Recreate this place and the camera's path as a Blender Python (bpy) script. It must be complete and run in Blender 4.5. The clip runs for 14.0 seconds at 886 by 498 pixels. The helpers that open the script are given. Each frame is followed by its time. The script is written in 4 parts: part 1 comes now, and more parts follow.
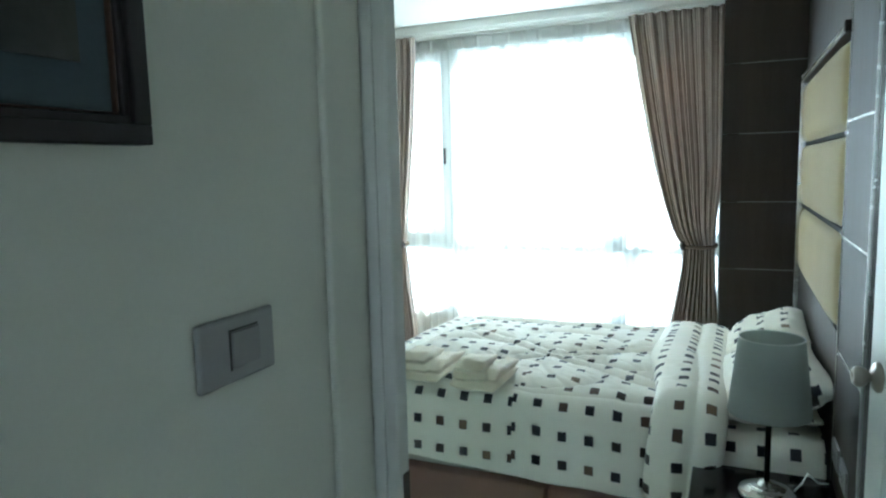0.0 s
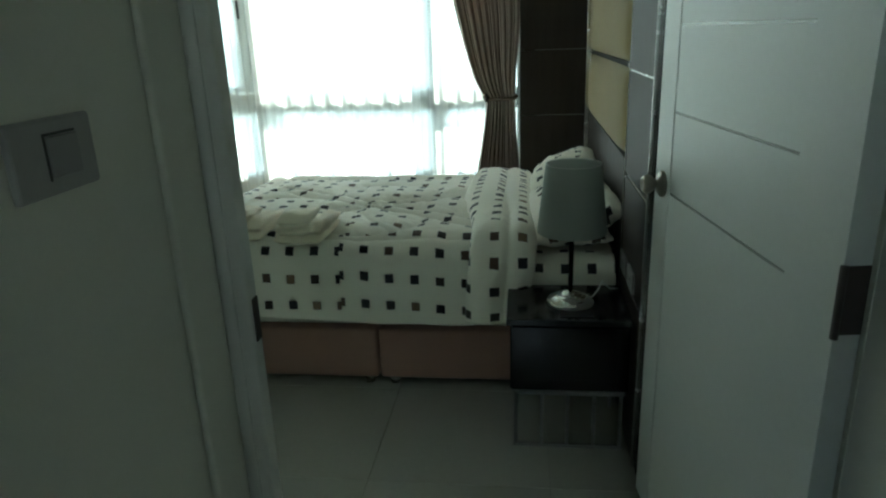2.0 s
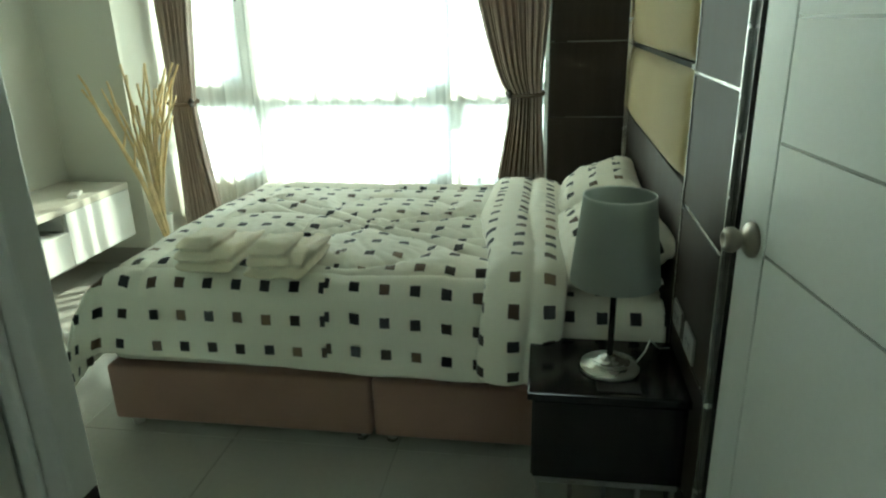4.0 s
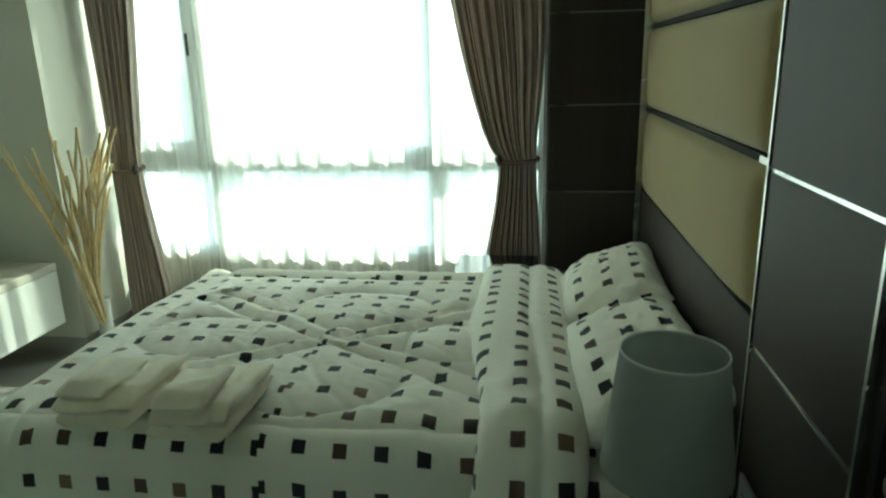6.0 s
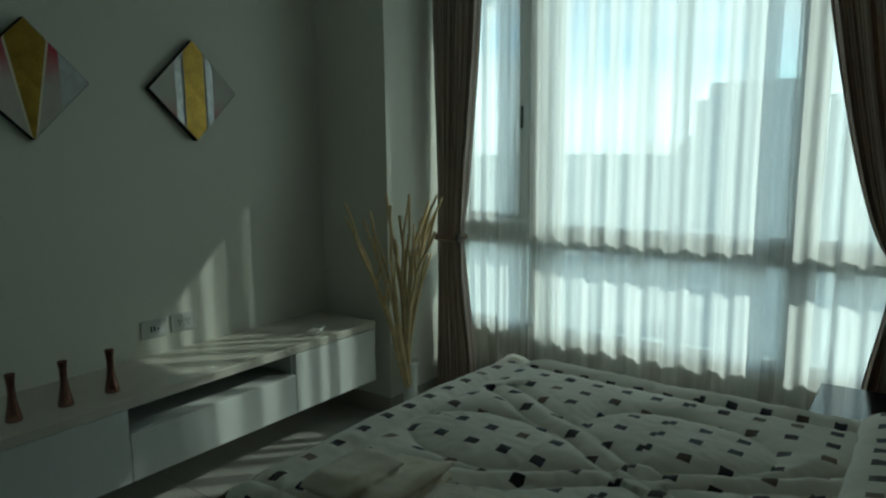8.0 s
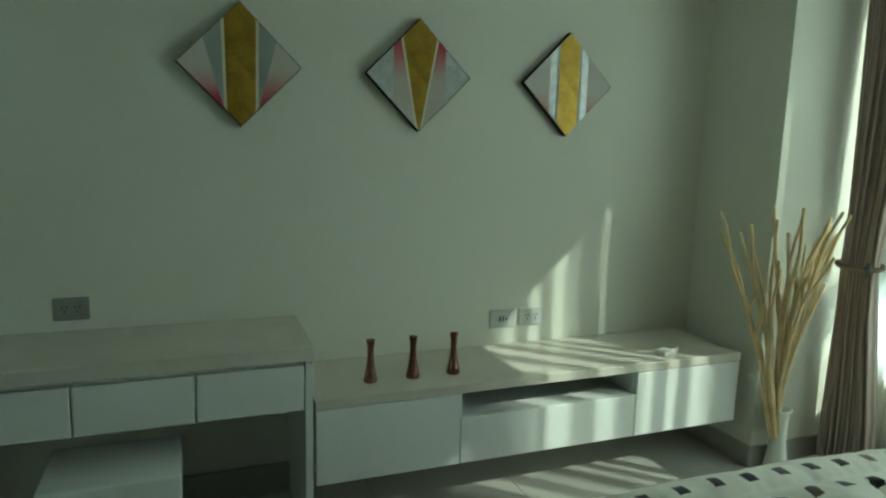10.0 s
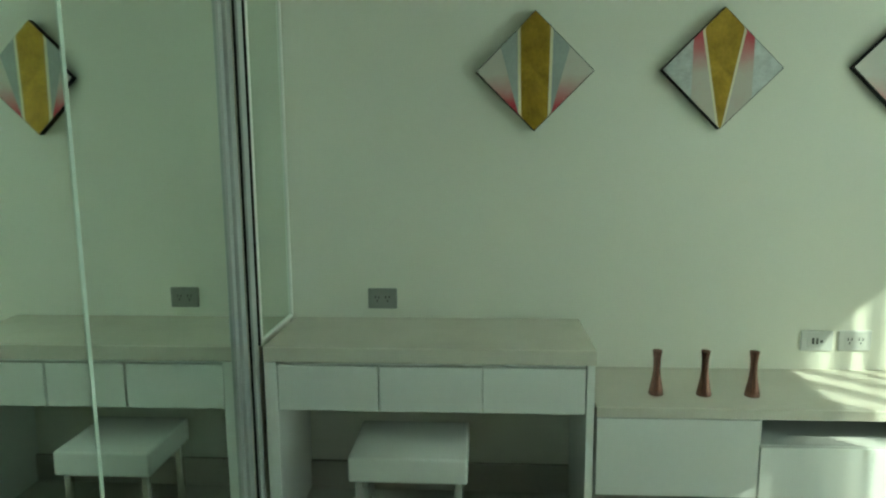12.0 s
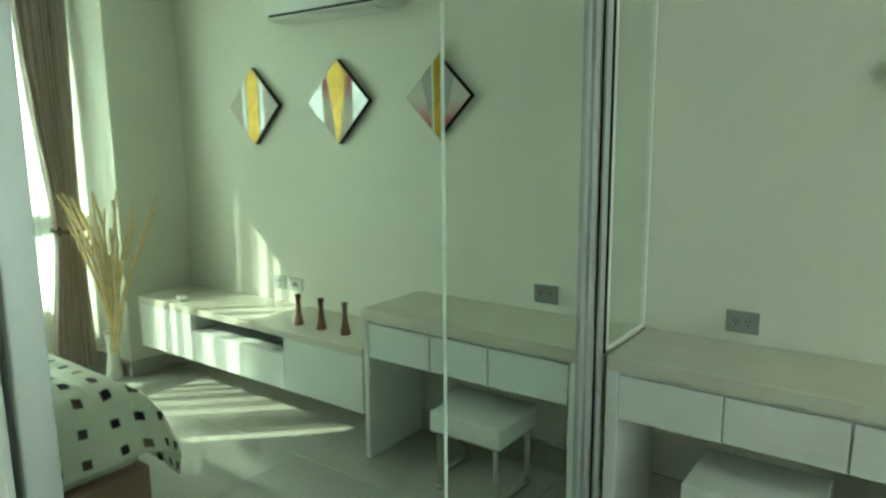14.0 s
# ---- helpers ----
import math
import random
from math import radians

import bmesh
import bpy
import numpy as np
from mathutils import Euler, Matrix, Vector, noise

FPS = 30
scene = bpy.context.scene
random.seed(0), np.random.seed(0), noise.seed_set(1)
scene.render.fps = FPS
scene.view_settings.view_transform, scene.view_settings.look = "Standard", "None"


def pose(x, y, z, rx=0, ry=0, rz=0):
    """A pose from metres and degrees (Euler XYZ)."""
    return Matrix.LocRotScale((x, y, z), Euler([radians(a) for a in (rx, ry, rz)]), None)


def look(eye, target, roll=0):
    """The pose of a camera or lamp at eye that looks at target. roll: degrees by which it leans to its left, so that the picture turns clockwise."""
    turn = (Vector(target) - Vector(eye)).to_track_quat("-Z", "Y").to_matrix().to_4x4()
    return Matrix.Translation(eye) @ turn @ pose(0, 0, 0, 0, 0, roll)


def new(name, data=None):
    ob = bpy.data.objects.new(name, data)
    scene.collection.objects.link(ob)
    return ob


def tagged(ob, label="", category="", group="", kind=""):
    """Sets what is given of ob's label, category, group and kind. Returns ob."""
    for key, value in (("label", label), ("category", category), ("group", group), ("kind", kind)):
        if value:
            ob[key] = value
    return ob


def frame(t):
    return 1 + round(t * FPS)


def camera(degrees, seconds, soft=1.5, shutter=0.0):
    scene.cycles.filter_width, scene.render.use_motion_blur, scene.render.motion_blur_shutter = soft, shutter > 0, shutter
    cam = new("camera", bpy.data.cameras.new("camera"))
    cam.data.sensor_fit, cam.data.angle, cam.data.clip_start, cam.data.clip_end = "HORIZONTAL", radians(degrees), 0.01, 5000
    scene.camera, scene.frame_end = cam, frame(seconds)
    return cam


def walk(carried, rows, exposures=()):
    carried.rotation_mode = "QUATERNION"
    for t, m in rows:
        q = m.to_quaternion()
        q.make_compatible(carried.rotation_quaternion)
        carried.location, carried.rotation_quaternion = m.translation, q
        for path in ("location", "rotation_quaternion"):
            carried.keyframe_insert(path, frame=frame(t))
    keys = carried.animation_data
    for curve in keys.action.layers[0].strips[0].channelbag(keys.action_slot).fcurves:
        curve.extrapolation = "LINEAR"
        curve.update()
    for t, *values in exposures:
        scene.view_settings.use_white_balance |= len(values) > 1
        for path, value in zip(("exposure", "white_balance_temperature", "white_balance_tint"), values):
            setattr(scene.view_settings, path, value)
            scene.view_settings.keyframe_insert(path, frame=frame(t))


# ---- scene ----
cam = camera(67.1, 14.0, soft=2.2)
PATH = [
    (0, (2.292, 3.024, 1.505), (1.493, 4.842, 1.267), -1.4),
    (0.5, (2.253, 3.04, 1.488), (1.732, 4.947, 1.184), -2.4),
    (1, (2.234, 2.987, 1.451), (1.884, 4.914, 1.048), -2.6),
    (1.5, (2.237, 2.949, 1.427), (1.982, 4.87, 0.933), -1.8),
    (2, (2.24, 2.993, 1.409), (2.0, 4.88, 0.79), -2.1),
    (2.2, (2.256, 3.04, 1.404), (1.983, 4.915, 0.766), -2.7),
    (4.3, (2.213, 3.607, 1.425), (1.898, 5.469, 0.768), -0.9),
    (4.5, (2.225, 3.676, 1.431), (1.871, 5.537, 0.789), -0.4),
    (5, (2.234, 3.805, 1.441), (1.847, 5.669, 0.829), -0.5),
    (5.5, (2.185, 3.954, 1.452), (1.886, 5.848, 0.884), -2.2),
    (6, (2.154, 4.081, 1.471), (1.895, 5.99, 0.934), -1.4),
    (6.5, (2.199, 4.246, 1.472), (1.803, 6.162, 1.057), 0.7),
    (7, (2.158, 4.288, 1.456), (1.544, 6.155, 1.084), 1.2),
    (7.5, (2.07, 4.327, 1.43), (1.186, 6.095, 1.122), 0.3),
    (8, (2.064, 4.481, 1.433), (0.906, 6.085, 1.137), -0.5),
    (8.5, (2.083, 4.602, 1.42), (0.632, 5.953, 1.158), 0.7),
    (8.7, (2.089, 4.605, 1.421), (0.553, 5.858, 1.16), 0.9),
    (10.8, (1.924, 4.807, 1.456), (0.004, 5.243, 1.103), 1.2),
    (11, (1.949, 4.805, 1.452), (0.013, 5.163, 1.099), 1.0),
    (11.5, (1.971, 4.805, 1.426), (-0.001, 4.84, 1.099), 0.3),
    (12, (1.964, 4.748, 1.421), (-0.009, 4.631, 1.119), -0.4),
    (12.5, (1.951, 4.728, 1.438), (-0.012, 4.482, 1.146), -1.6),
    (13, (1.931, 4.744, 1.461), (0.033, 4.191, 1.161), -1.7),
    (13.5, (1.92, 4.836, 1.494), (0.188, 3.888, 1.178), -0.9),
    (14, (1.962, 4.865, 1.513), (0.366, 3.706, 1.182), -0.5),
]
walk(cam, [(t, look(eye, target, roll)) for t, eye, target, roll in PATH],
     exposures=[(0.0, 4.05, 5150, -4), (0.5, 2.4, 4850, -17), (1.0, 1.87, 4900, -18), (1.5, 2.08, 5200, -15), (2.2, 2.92, 5850, -13), (4.3, 3.4, 6250, -20), (5.5, 3.15, 6150, -22), (6.5, 2.45, 5850, -24), (7.0, 1.78, 5650, -26),
                (7.5, 0.95, 5550, -20), (8.2, 0.84, 5550, -17), (8.7, 1.28, 5550, -18), (10.8, 2.82, 6050, -26), (12.0, 3.3, 6150, -27), (14.0, 3.65, 6250, -24)])

# ---- light ----
SUN_WAY = Vector((-0.685, -0.72, -0.70))
world = bpy.data.worlds.new("world")
scene.world = world
world.use_nodes = True
wn = world.node_tree.nodes
sky = wn.new("ShaderNodeTexSky")
sky.sky_type = "NISHITA"
sky.sun_disc = False
sky.sun_elevation = radians(35.2)
sky.sun_rotation = radians(43.6)
wn["Background"].inputs["Strength"].default_value = 0.14
sky.dust_density = 0.3
# thin broken cloud over the clear sky
wl = world.node_tree.links
wtc, wmap, cloud, cramp = wn.new("ShaderNodeTexCoord"), wn.new("ShaderNodeMapping"), wn.new("ShaderNodeTexNoise"), wn.new("ShaderNodeValToRGB")
wmap.inputs["Scale"].default_value = (1.0, 1.0, 3.2)
cloud.inputs["Scale"].default_value, cloud.inputs["Detail"].default_value = 3.2, 7
cramp.color_ramp.elements[0].position, cramp.color_ramp.elements[1].position = 0.34, 0.56
wl.new(wtc.outputs["Generated"], wmap.inputs[0])
wl.new(wmap.outputs[0], cloud.inputs["Vector"])
wl.new(cloud.outputs["Fac"], cramp.inputs[0])
grey, lift, wmix = wn.new("ShaderNodeRGBToBW"), wn.new("ShaderNodeMath"), wn.new("ShaderNodeMix")
lift.operation, lift.inputs[1].default_value = "MULTIPLY", 1.35
wmix.data_type = "RGBA"
wl.new(sky.outputs[0], grey.inputs[0])
wl.new(grey.outputs[0], lift.inputs[0])
wl.new(cramp.outputs[0], wmix.inputs[0])
wl.new(sky.outputs[0], wmix.inputs[6])
wl.new(lift.outputs[0], wmix.inputs[7])
wl.new(wmix.outputs[2], wn["Background"].inputs["Color"])
sun_data = bpy.data.lights.new("sun", "SUN")
sun_data.energy = 1.6
sun_data.angle = radians(0.6)
sun_data.color = (1.0, 0.93, 0.82)
sun = new("sun", sun_data)
sun.matrix_world = look((6, 14, 8), Vector((6, 14, 8)) + SUN_WAY)



# ---- materials ----
def rgba(c):
    return (c[0], c[1], c[2], 1.0)


def mat(name, color, rough=0.5, metal=0.0, vary=0.08, scale=6.0, fine=80.0, bump=0.05, stretch=(1, 1, 1), sheen=0.0, spec=0.5, coat=0.0, rough_vary=0.08):
    """A surface with coarse and fine variation of its colour, gloss and relief."""
    m = bpy.data.materials.new(name)
    m.use_nodes = True
    n, l = m.node_tree.nodes, m.node_tree.links
    b = n["Principled BSDF"]
    b.inputs["Metallic"].default_value = metal
    b.inputs["Specular IOR Level"].default_value = spec
    b.inputs["Sheen Weight"].default_value = sheen
    b.inputs["Coat Weight"].default_value = coat
    tc = n.new("ShaderNodeTexCoord")
    mp = n.new("ShaderNodeMapping")
    mp.inputs["Scale"].default_value = stretch
    l.new(tc.outputs["Object"], mp.inputs["Vector"])
    big = n.new("ShaderNodeTexNoise")
    big.inputs["Scale"].default_value = scale
    big.inputs["Detail"].default_value = 5
    small = n.new("ShaderNodeTexNoise")
    small.inputs["Scale"].default_value = fine
    small.inputs["Detail"].default_value = 4
    for t in (big, small):
        l.new(mp.outputs[0], t.inputs["Vector"])
    mixn = n.new("ShaderNodeMix")
    mixn.data_type = "FLOAT"
    mixn.inputs[0].default_value = 0.4
    l.new(big.outputs["Fac"], mixn.inputs[2])
    l.new(small.outputs["Fac"], mixn.inputs[3])
    ramp = n.new("ShaderNodeValToRGB")
    ramp.color_ramp.elements[0].position = 0.3
    ramp.color_ramp.elements[1].position = 0.7
    ramp.color_ramp.elements[0].color = rgba([max(0, c * (1 - vary)) for c in color])
    ramp.color_ramp.elements[1].color = rgba([min(1, c * (1 + vary)) for c in color])
    l.new(mixn.outputs[0], ramp.inputs[0])
    l.new(ramp.outputs[0], b.inputs["Base Color"])
    mr = n.new("ShaderNodeMapRange")
    mr.inputs["To Min"].default_value = max(0.02, rough - rough_vary)
    mr.inputs["To Max"].default_value = min(1, rough + rough_vary)
    l.new(big.outputs["Fac"], mr.inputs[0])
    l.new(mr.outputs[0], b.inputs["Roughness"])
    if bump:
        bp = n.new("ShaderNodeBump")
        bp.inputs["Strength"].default_value = bump
        bp.inputs["Distance"].default_value = 0.002
        l.new(small.outputs["Fac"], bp.inputs["Height"])
        l.new(bp.outputs[0], b.inputs["Normal"])
    return m


def node_of(m, kind):
    return [x for x in m.node_tree.nodes if x.bl_idname == kind][0]


M = {}
M["wall"] = mat("wall_paint", (0.725, 0.72, 0.64), 0.62, vary=0.025, scale=1.5, fine=140, bump=0.08, spec=0.35)
M["ceiling"] = mat("ceiling_paint", (0.82, 0.82, 0.79), 0.8, vary=0.02, scale=1.2, fine=120, bump=0.05)
M["trim"] = mat("white_trim_paint", (0.78, 0.78, 0.74), 0.38, vary=0.03, scale=3, fine=60, bump=0.02)
M["door"] = mat("white_door_paint", (0.74, 0.76, 0.74), 0.42, vary=0.03, scale=2, fine=70, bump=0.03)
M["white"] = mat("white_lacquer", (0.80, 0.81, 0.78), 0.2, vary=0.015, scale=3, fine=50, bump=0.0, coat=0.2, rough_vary=0.04)
M["slab"] = mat("cream_stone_top", (0.66, 0.63, 0.55), 0.18, vary=0.05, scale=7, fine=160, bump=0.01, rough_vary=0.05)
M["tile"] = mat("floor_tile", (0.44, 0.43, 0.39), 0.07, vary=0.05, scale=3, fine=45, bump=0.01, rough_vary=0.05)
M["grout"] = mat("grout", (0.36, 0.35, 0.32), 0.8, fine=200, bump=0.2)
M["skirting"] = mat("skirting_tile", (0.42, 0.40, 0.36), 0.2, vary=0.06, scale=4, bump=0.01)
M["dark"] = mat("dark_wood_laminate", (0.036, 0.027, 0.021), 0.52, vary=0.3, scale=4, fine=60, bump=0.04, stretch=(6, 6, 0.7), rough_vary=0.06, spec=0.2)
M["black"] = mat("black_lacquer", (0.012, 0.011, 0.013), 0.14, vary=0.2, scale=5, fine=60, bump=0.0, rough_vary=0.05)
M["gap"] = mat("dark_gap", (0.02, 0.02, 0.02), 0.9, bump=0)
M["steel"] = mat("brushed_steel", (0.62, 0.61, 0.58), 0.28, 1.0, vary=0.06, fine=120, bump=0.02, stretch=(1, 1, 8))
M["hinge"] = mat("dull_hinge_steel", (0.085, 0.07, 0.065), 0.5, 0.3, vary=0.1, bump=0.02)
M["chrome"] = mat("chrome", (0.75, 0.75, 0.74), 0.12, 1.0, vary=0.03, bump=0, rough_vary=0.04)
# darker copy of the silver strip, with the column's shade in its colour
M["shaded_strip"] = mat("shaded_silver_strip", (0.16, 0.15, 0.14), 0.45, 0.7, vary=0.15, scale=25, bump=0.02)
M["strip"] = mat("silver_strip", (0.72, 0.72, 0.70), 0.25, 1.0, vary=0.1, scale=25, fine=90, bump=0.03)
M["alu"] = mat("aluminium_profile", (0.50, 0.52, 0.52), 0.45, 0.45, vary=0.05, fine=120, bump=0.02, stretch=(8, 8, 0.5))
M["mirror"] = mat("mirror_glass", (0.80, 0.88, 0.81), 0.015, 1.0, vary=0.0, bump=0, rough_vary=0.005)
M["glassedge"] = mat("ground_glass_edge", (0.66, 0.76, 0.68), 0.3, vary=0.04, bump=0)
M["cushion"] = mat("beige_upholstery", (0.34, 0.26, 0.10), 0.85, vary=0.07, scale=5, fine=260, bump=0.3, sheen=0.3)
M["base"] = mat("brown_bed_fabric", (0.39, 0.235, 0.19), 0.9, vary=0.08, scale=5, fine=300, bump=0.35, sheen=0.2)
M["mattress"] = mat("mattress_ticking", (0.70, 0.67, 0.58), 0.9, vary=0.04, fine=200, bump=0.2)
M["towel"] = mat("cream_terry", (0.90, 0.82, 0.66), 0.95, vary=0.06, scale=14, fine=420, bump=0.8, sheen=0.4)
M["shade"] = mat("grey_lamp_fabric", (0.52, 0.55, 0.51), 0.85, vary=0.04, scale=8, fine=300, bump=0.2)
M["copper"] = mat("copper_glaze", (0.23, 0.115, 0.09), 0.22, 0.75, vary=0.2, scale=20, fine=90, bump=0.06, stretch=(1, 1, 0.3))
M["plate"] = mat("white_plastic", (0.74, 0.74, 0.70), 0.35, vary=0.02, bump=0.0)
M["outlet"] = mat("pale_grey_plastic", (0.53, 0.54, 0.52), 0.35, vary=0.02, bump=0.0)
M["greyplate"] = mat("grey_plastic", (0.30, 0.31, 0.29), 0.35, 0.2, vary=0.04, bump=0.0)
M["socket"] = mat("dark_plastic", (0.06, 0.06, 0.06), 0.5, bump=0)
M["vase"] = mat("pale_glazed_ceramic", (0.72, 0.74, 0.70), 0.15, vary=0.04, scale=9, bump=0.01)
M["twig"] = mat("peeled_twig", (0.74, 0.59, 0.33), 0.7, vary=0.25, scale=14, fine=120, bump=0.3)
M["frame"] = mat("dark_frame_wood", (0.014, 0.008, 0.009), 0.5, vary=0.3, scale=9, fine=90, bump=0.05)
M["lip"] = mat("dark_gilt_lip", (0.07, 0.035, 0.02), 0.4, 0.2, vary=0.2)
M["silverplate"] = mat("silver_grey_plastic", (0.34, 0.33, 0.32), 0.35, 0.1, vary=0.04, bump=0)
M["rocker"] = mat("grey_rocker_plastic", (0.28, 0.275, 0.265), 0.4, 0.1, vary=0.04, bump=0)
M["mat"] = mat("blue_grey_mat_board", (0.055, 0.075, 0.085), 0.7, vary=0.1, fine=200, bump=0.05)
M["window"] = mat("white_window_frame", (0.62, 0.66, 0.64), 0.35, vary=0.03, bump=0.0)
M["gold"] = mat("gold_leaf", (0.43, 0.285, 0.042), 0.34, 0.55, vary=0.3, scale=16, fine=70, bump=0.25)
M["silver"] = mat("silver_leaf", (0.55, 0.57, 0.57), 0.35, 0.5, vary=0.22, scale=26, fine=110, bump=0.3)
M["greypaint"] = mat("grey_canvas_paint", (0.33, 0.36, 0.35), 0.6, vary=0.12, scale=14, bump=0.1)
M["creampaint"] = mat("cream_canvas_line", (0.72, 0.68, 0.50), 0.55, vary=0.06, bump=0.1)
M["bracket"] = mat("tie_cord", (0.22, 0.16, 0.12), 0.8, vary=0.15, fine=200, bump=0.4)
M["concrete"] = mat("facade_paint", (0.70, 0.71, 0.71), 0.8, vary=0.08, scale=0.3, fine=3, bump=0)
M["farglass"] = mat("facade_glass", (0.46, 0.50, 0.53), 0.2, vary=0.2, scale=0.5, fine=4, bump=0)
M["ground"] = mat("far_ground", (0.60, 0.60, 0.56), 0.95, vary=0.25, scale=0.02, fine=0.4, bump=0)
M["rod"] = mat("dull_chrome_rod", (0.30, 0.30, 0.29), 0.35, 0.6, vary=0.06, bump=0)
M["satin"] = mat("satin_nickel", (0.36, 0.33, 0.29), 0.34, 1.0, vary=0.08, fine=120, bump=0.02)


def fade_paint(name, lo, hi, z0, z1):
    """Paint that runs from one colour to another up the canvas, with brush noise."""
    m = mat(name, hi, 0.55, bump=0.1)
    n, l = m.node_tree.nodes, m.node_tree.links
    tc = node_of(m, "ShaderNodeTexCoord")
    sp = n.new("ShaderNodeSeparateXYZ")
    l.new(tc.outputs["Object"], sp.inputs[0])
    mr = n.new("ShaderNodeMapRange")
    mr.inputs["From Min"].default_value, mr.inputs["From Max"].default_value = z0, z1
    l.new(sp.outputs["Z"], mr.inputs[0])
    ns = n.new("ShaderNodeTexNoise")
    ns.inputs["Scale"].default_value = 22
    l.new(tc.outputs["Object"], ns.inputs["Vector"])
    ad = n.new("ShaderNodeMath")
    ad.operation = "MULTIPLY_ADD"
    ad.inputs[1].default_value, ad.inputs[2].default_value = 0.35, -0.17
    l.new(ns.outputs["Fac"], ad.inputs[0])
    sm = n.new("ShaderNodeMath")
    l.new(mr.outputs[0], sm.inputs[0])
    l.new(ad.outputs[0], sm.inputs[1])
    r = n.new("ShaderNodeValToRGB")
    r.color_ramp.elements[0].color, r.color_ramp.elements[1].color = rgba(lo), rgba(hi)
    l.new(sm.outputs[0], r.inputs[0])
    l.new(r.outputs[0], n["Principled BSDF"].inputs["Base Color"])
    return m


M["redlow"] = fade_paint("pale_to_red_low", (0.42, 0.03, 0.06), (0.56, 0.53, 0.47), -0.13, -0.01)
M["redhigh"] = fade_paint("pale_to_red_high", (0.52, 0.48, 0.43), (0.45, 0.05, 0.08), -0.02, 0.11)
M["pinkedge"] = fade_paint("pale_with_pink", (0.50, 0.20, 0.20), (0.52, 0.50, 0.46), -0.14, -0.03)


def cloth_mat(name, kind):
    """Woven cloth that lets part of the light through. sheer: open white voile; drape: lined taupe stripes."""
    m = bpy.data.materials.new(name)
    m.use_nodes = True
    n, l = m.node_tree.nodes, m.node_tree.links
    n.remove(n["Principled BSDF"])
    out = n["Material Output"]
    uv = n.new("ShaderNodeUVMap")
    sp = n.new("ShaderNodeSeparateXYZ")
    l.new(uv.outputs[0], sp.inputs[0])
    dif, tra, add = n.new("ShaderNodeBsdfDiffuse"), n.new("ShaderNodeBsdfTranslucent"), n.new("ShaderNodeMixShader")
    l.new(dif.outputs[0], add.inputs[1])
    l.new(tra.outputs[0], add.inputs[2])
    ns = n.new("ShaderNodeTexNoise")
    ns.inputs["Scale"].default_value = 9
    ns.inputs["Detail"].default_value = 6
    l.new(uv.outputs[0], ns.inputs["Vector"])
    if kind == "sheer":
        dif.inputs[0].default_value = tra.inputs[0].default_value = (0.93, 0.93, 0.92, 1)
        add.inputs[0].default_value = 0.80
        tr = n.new("ShaderNodeBsdfTransparent")
        tr.inputs[0].default_value = (0.97, 0.97, 0.97, 1)
        mx = n.new("ShaderNodeMixShader")
        mr = n.new("ShaderNodeMapRange")
        mr.inputs["To Min"].default_value, mr.inputs["To Max"].default_value = 0.05, 0.42
        mr.inputs["From Min"].default_value, mr.inputs["From Max"].default_value = 0.53, 0.70
        mp = n.new("ShaderNodeMapping")
        mp.inputs["Scale"].default_value = (1.0, 0.03, 1)
        l.new(uv.outputs[0], mp.inputs[0])
        ns.inputs["Scale"].default_value = 4.4
        ns.inputs["Detail"].default_value = 2.5
        l.new(mp.outputs[0], ns.inputs["Vector"])
        # flat folds: bands of irregular width in which the cloth lies once, twice or thrice
        wav = n.new("ShaderNodeTexNoise")
        wav.noise_dimensions = "1D"
        wav.inputs["Scale"].default_value = 1.1
        l.new(sp.outputs["Y"], wav.inputs["W"])
        wx = n.new("ShaderNodeMath")
        wx.operation, wx.inputs[1].default_value = "MULTIPLY_ADD", 0.05
        l.new(wav.outputs["Fac"], wx.inputs[0])
        l.new(sp.outputs["X"], wx.inputs[2])
        cell = n.new("ShaderNodeTexVoronoi")
        cell.voronoi_dimensions = "1D"
        cell.inputs["Scale"].default_value = 8.0
        l.new(wx.outputs[0], cell.inputs["W"])
        cs = n.new("ShaderNodeSeparateColor")
        l.new(cell.outputs["Color"], cs.inputs[0])
        both = n.new("ShaderNodeMath")
        both.operation, both.inputs[1].default_value = "MULTIPLY_ADD", 0.24
        l.new(cs.outputs[0], both.inputs[0])
        l.new(ns.outputs["Fac"], both.inputs[2])
        l.new(both.outputs[0], mr.inputs[0])
        l.new(mr.outputs[0], mx.inputs[0])
        l.new(add.outputs[0], mx.inputs[1])
        l.new(tr.outputs[0], mx.inputs[2])
        l.new(mx.outputs[0], out.inputs[0])
    else:
        wv = n.new("ShaderNodeTexWave")
        wv.bands_direction = "X"
        wv.inputs["Scale"].default_value = 14.0
        wv.inputs["Distortion"].default_value = 1.6
        wv.inputs["Detail Scale"].default_value = 0.6
        l.new(uv.outputs[0], wv.inputs["Vector"])
        r = n.new("ShaderNodeValToRGB")
        r.color_ramp.elements[0].color, r.color_ramp.elements[1].color = (0.39, 0.325, 0.285, 1), (0.62, 0.535, 0.48, 1)
        r.color_ramp.elements[0].position, r.color_ramp.elements[1].position = 0.25, 0.75
        mm = n.new("ShaderNodeMath")
        mm.operation = "MULTIPLY_ADD"
        mm.inputs[1].default_value, mm.inputs[2].default_value = 1.3, -0.65
        dmp = n.new("ShaderNodeMapping")
        dmp.inputs["Scale"].default_value = (7.0, 0.12, 1)
        l.new(uv.outputs[0], dmp.inputs[0])
        l.new(dmp.outputs[0], ns.inputs["Vector"])
        l.new(ns.outputs["Fac"], mm.inputs[0])
        ad = n.new("ShaderNodeMath")
        l.new(wv.outputs["Fac"], ad.inputs[0])
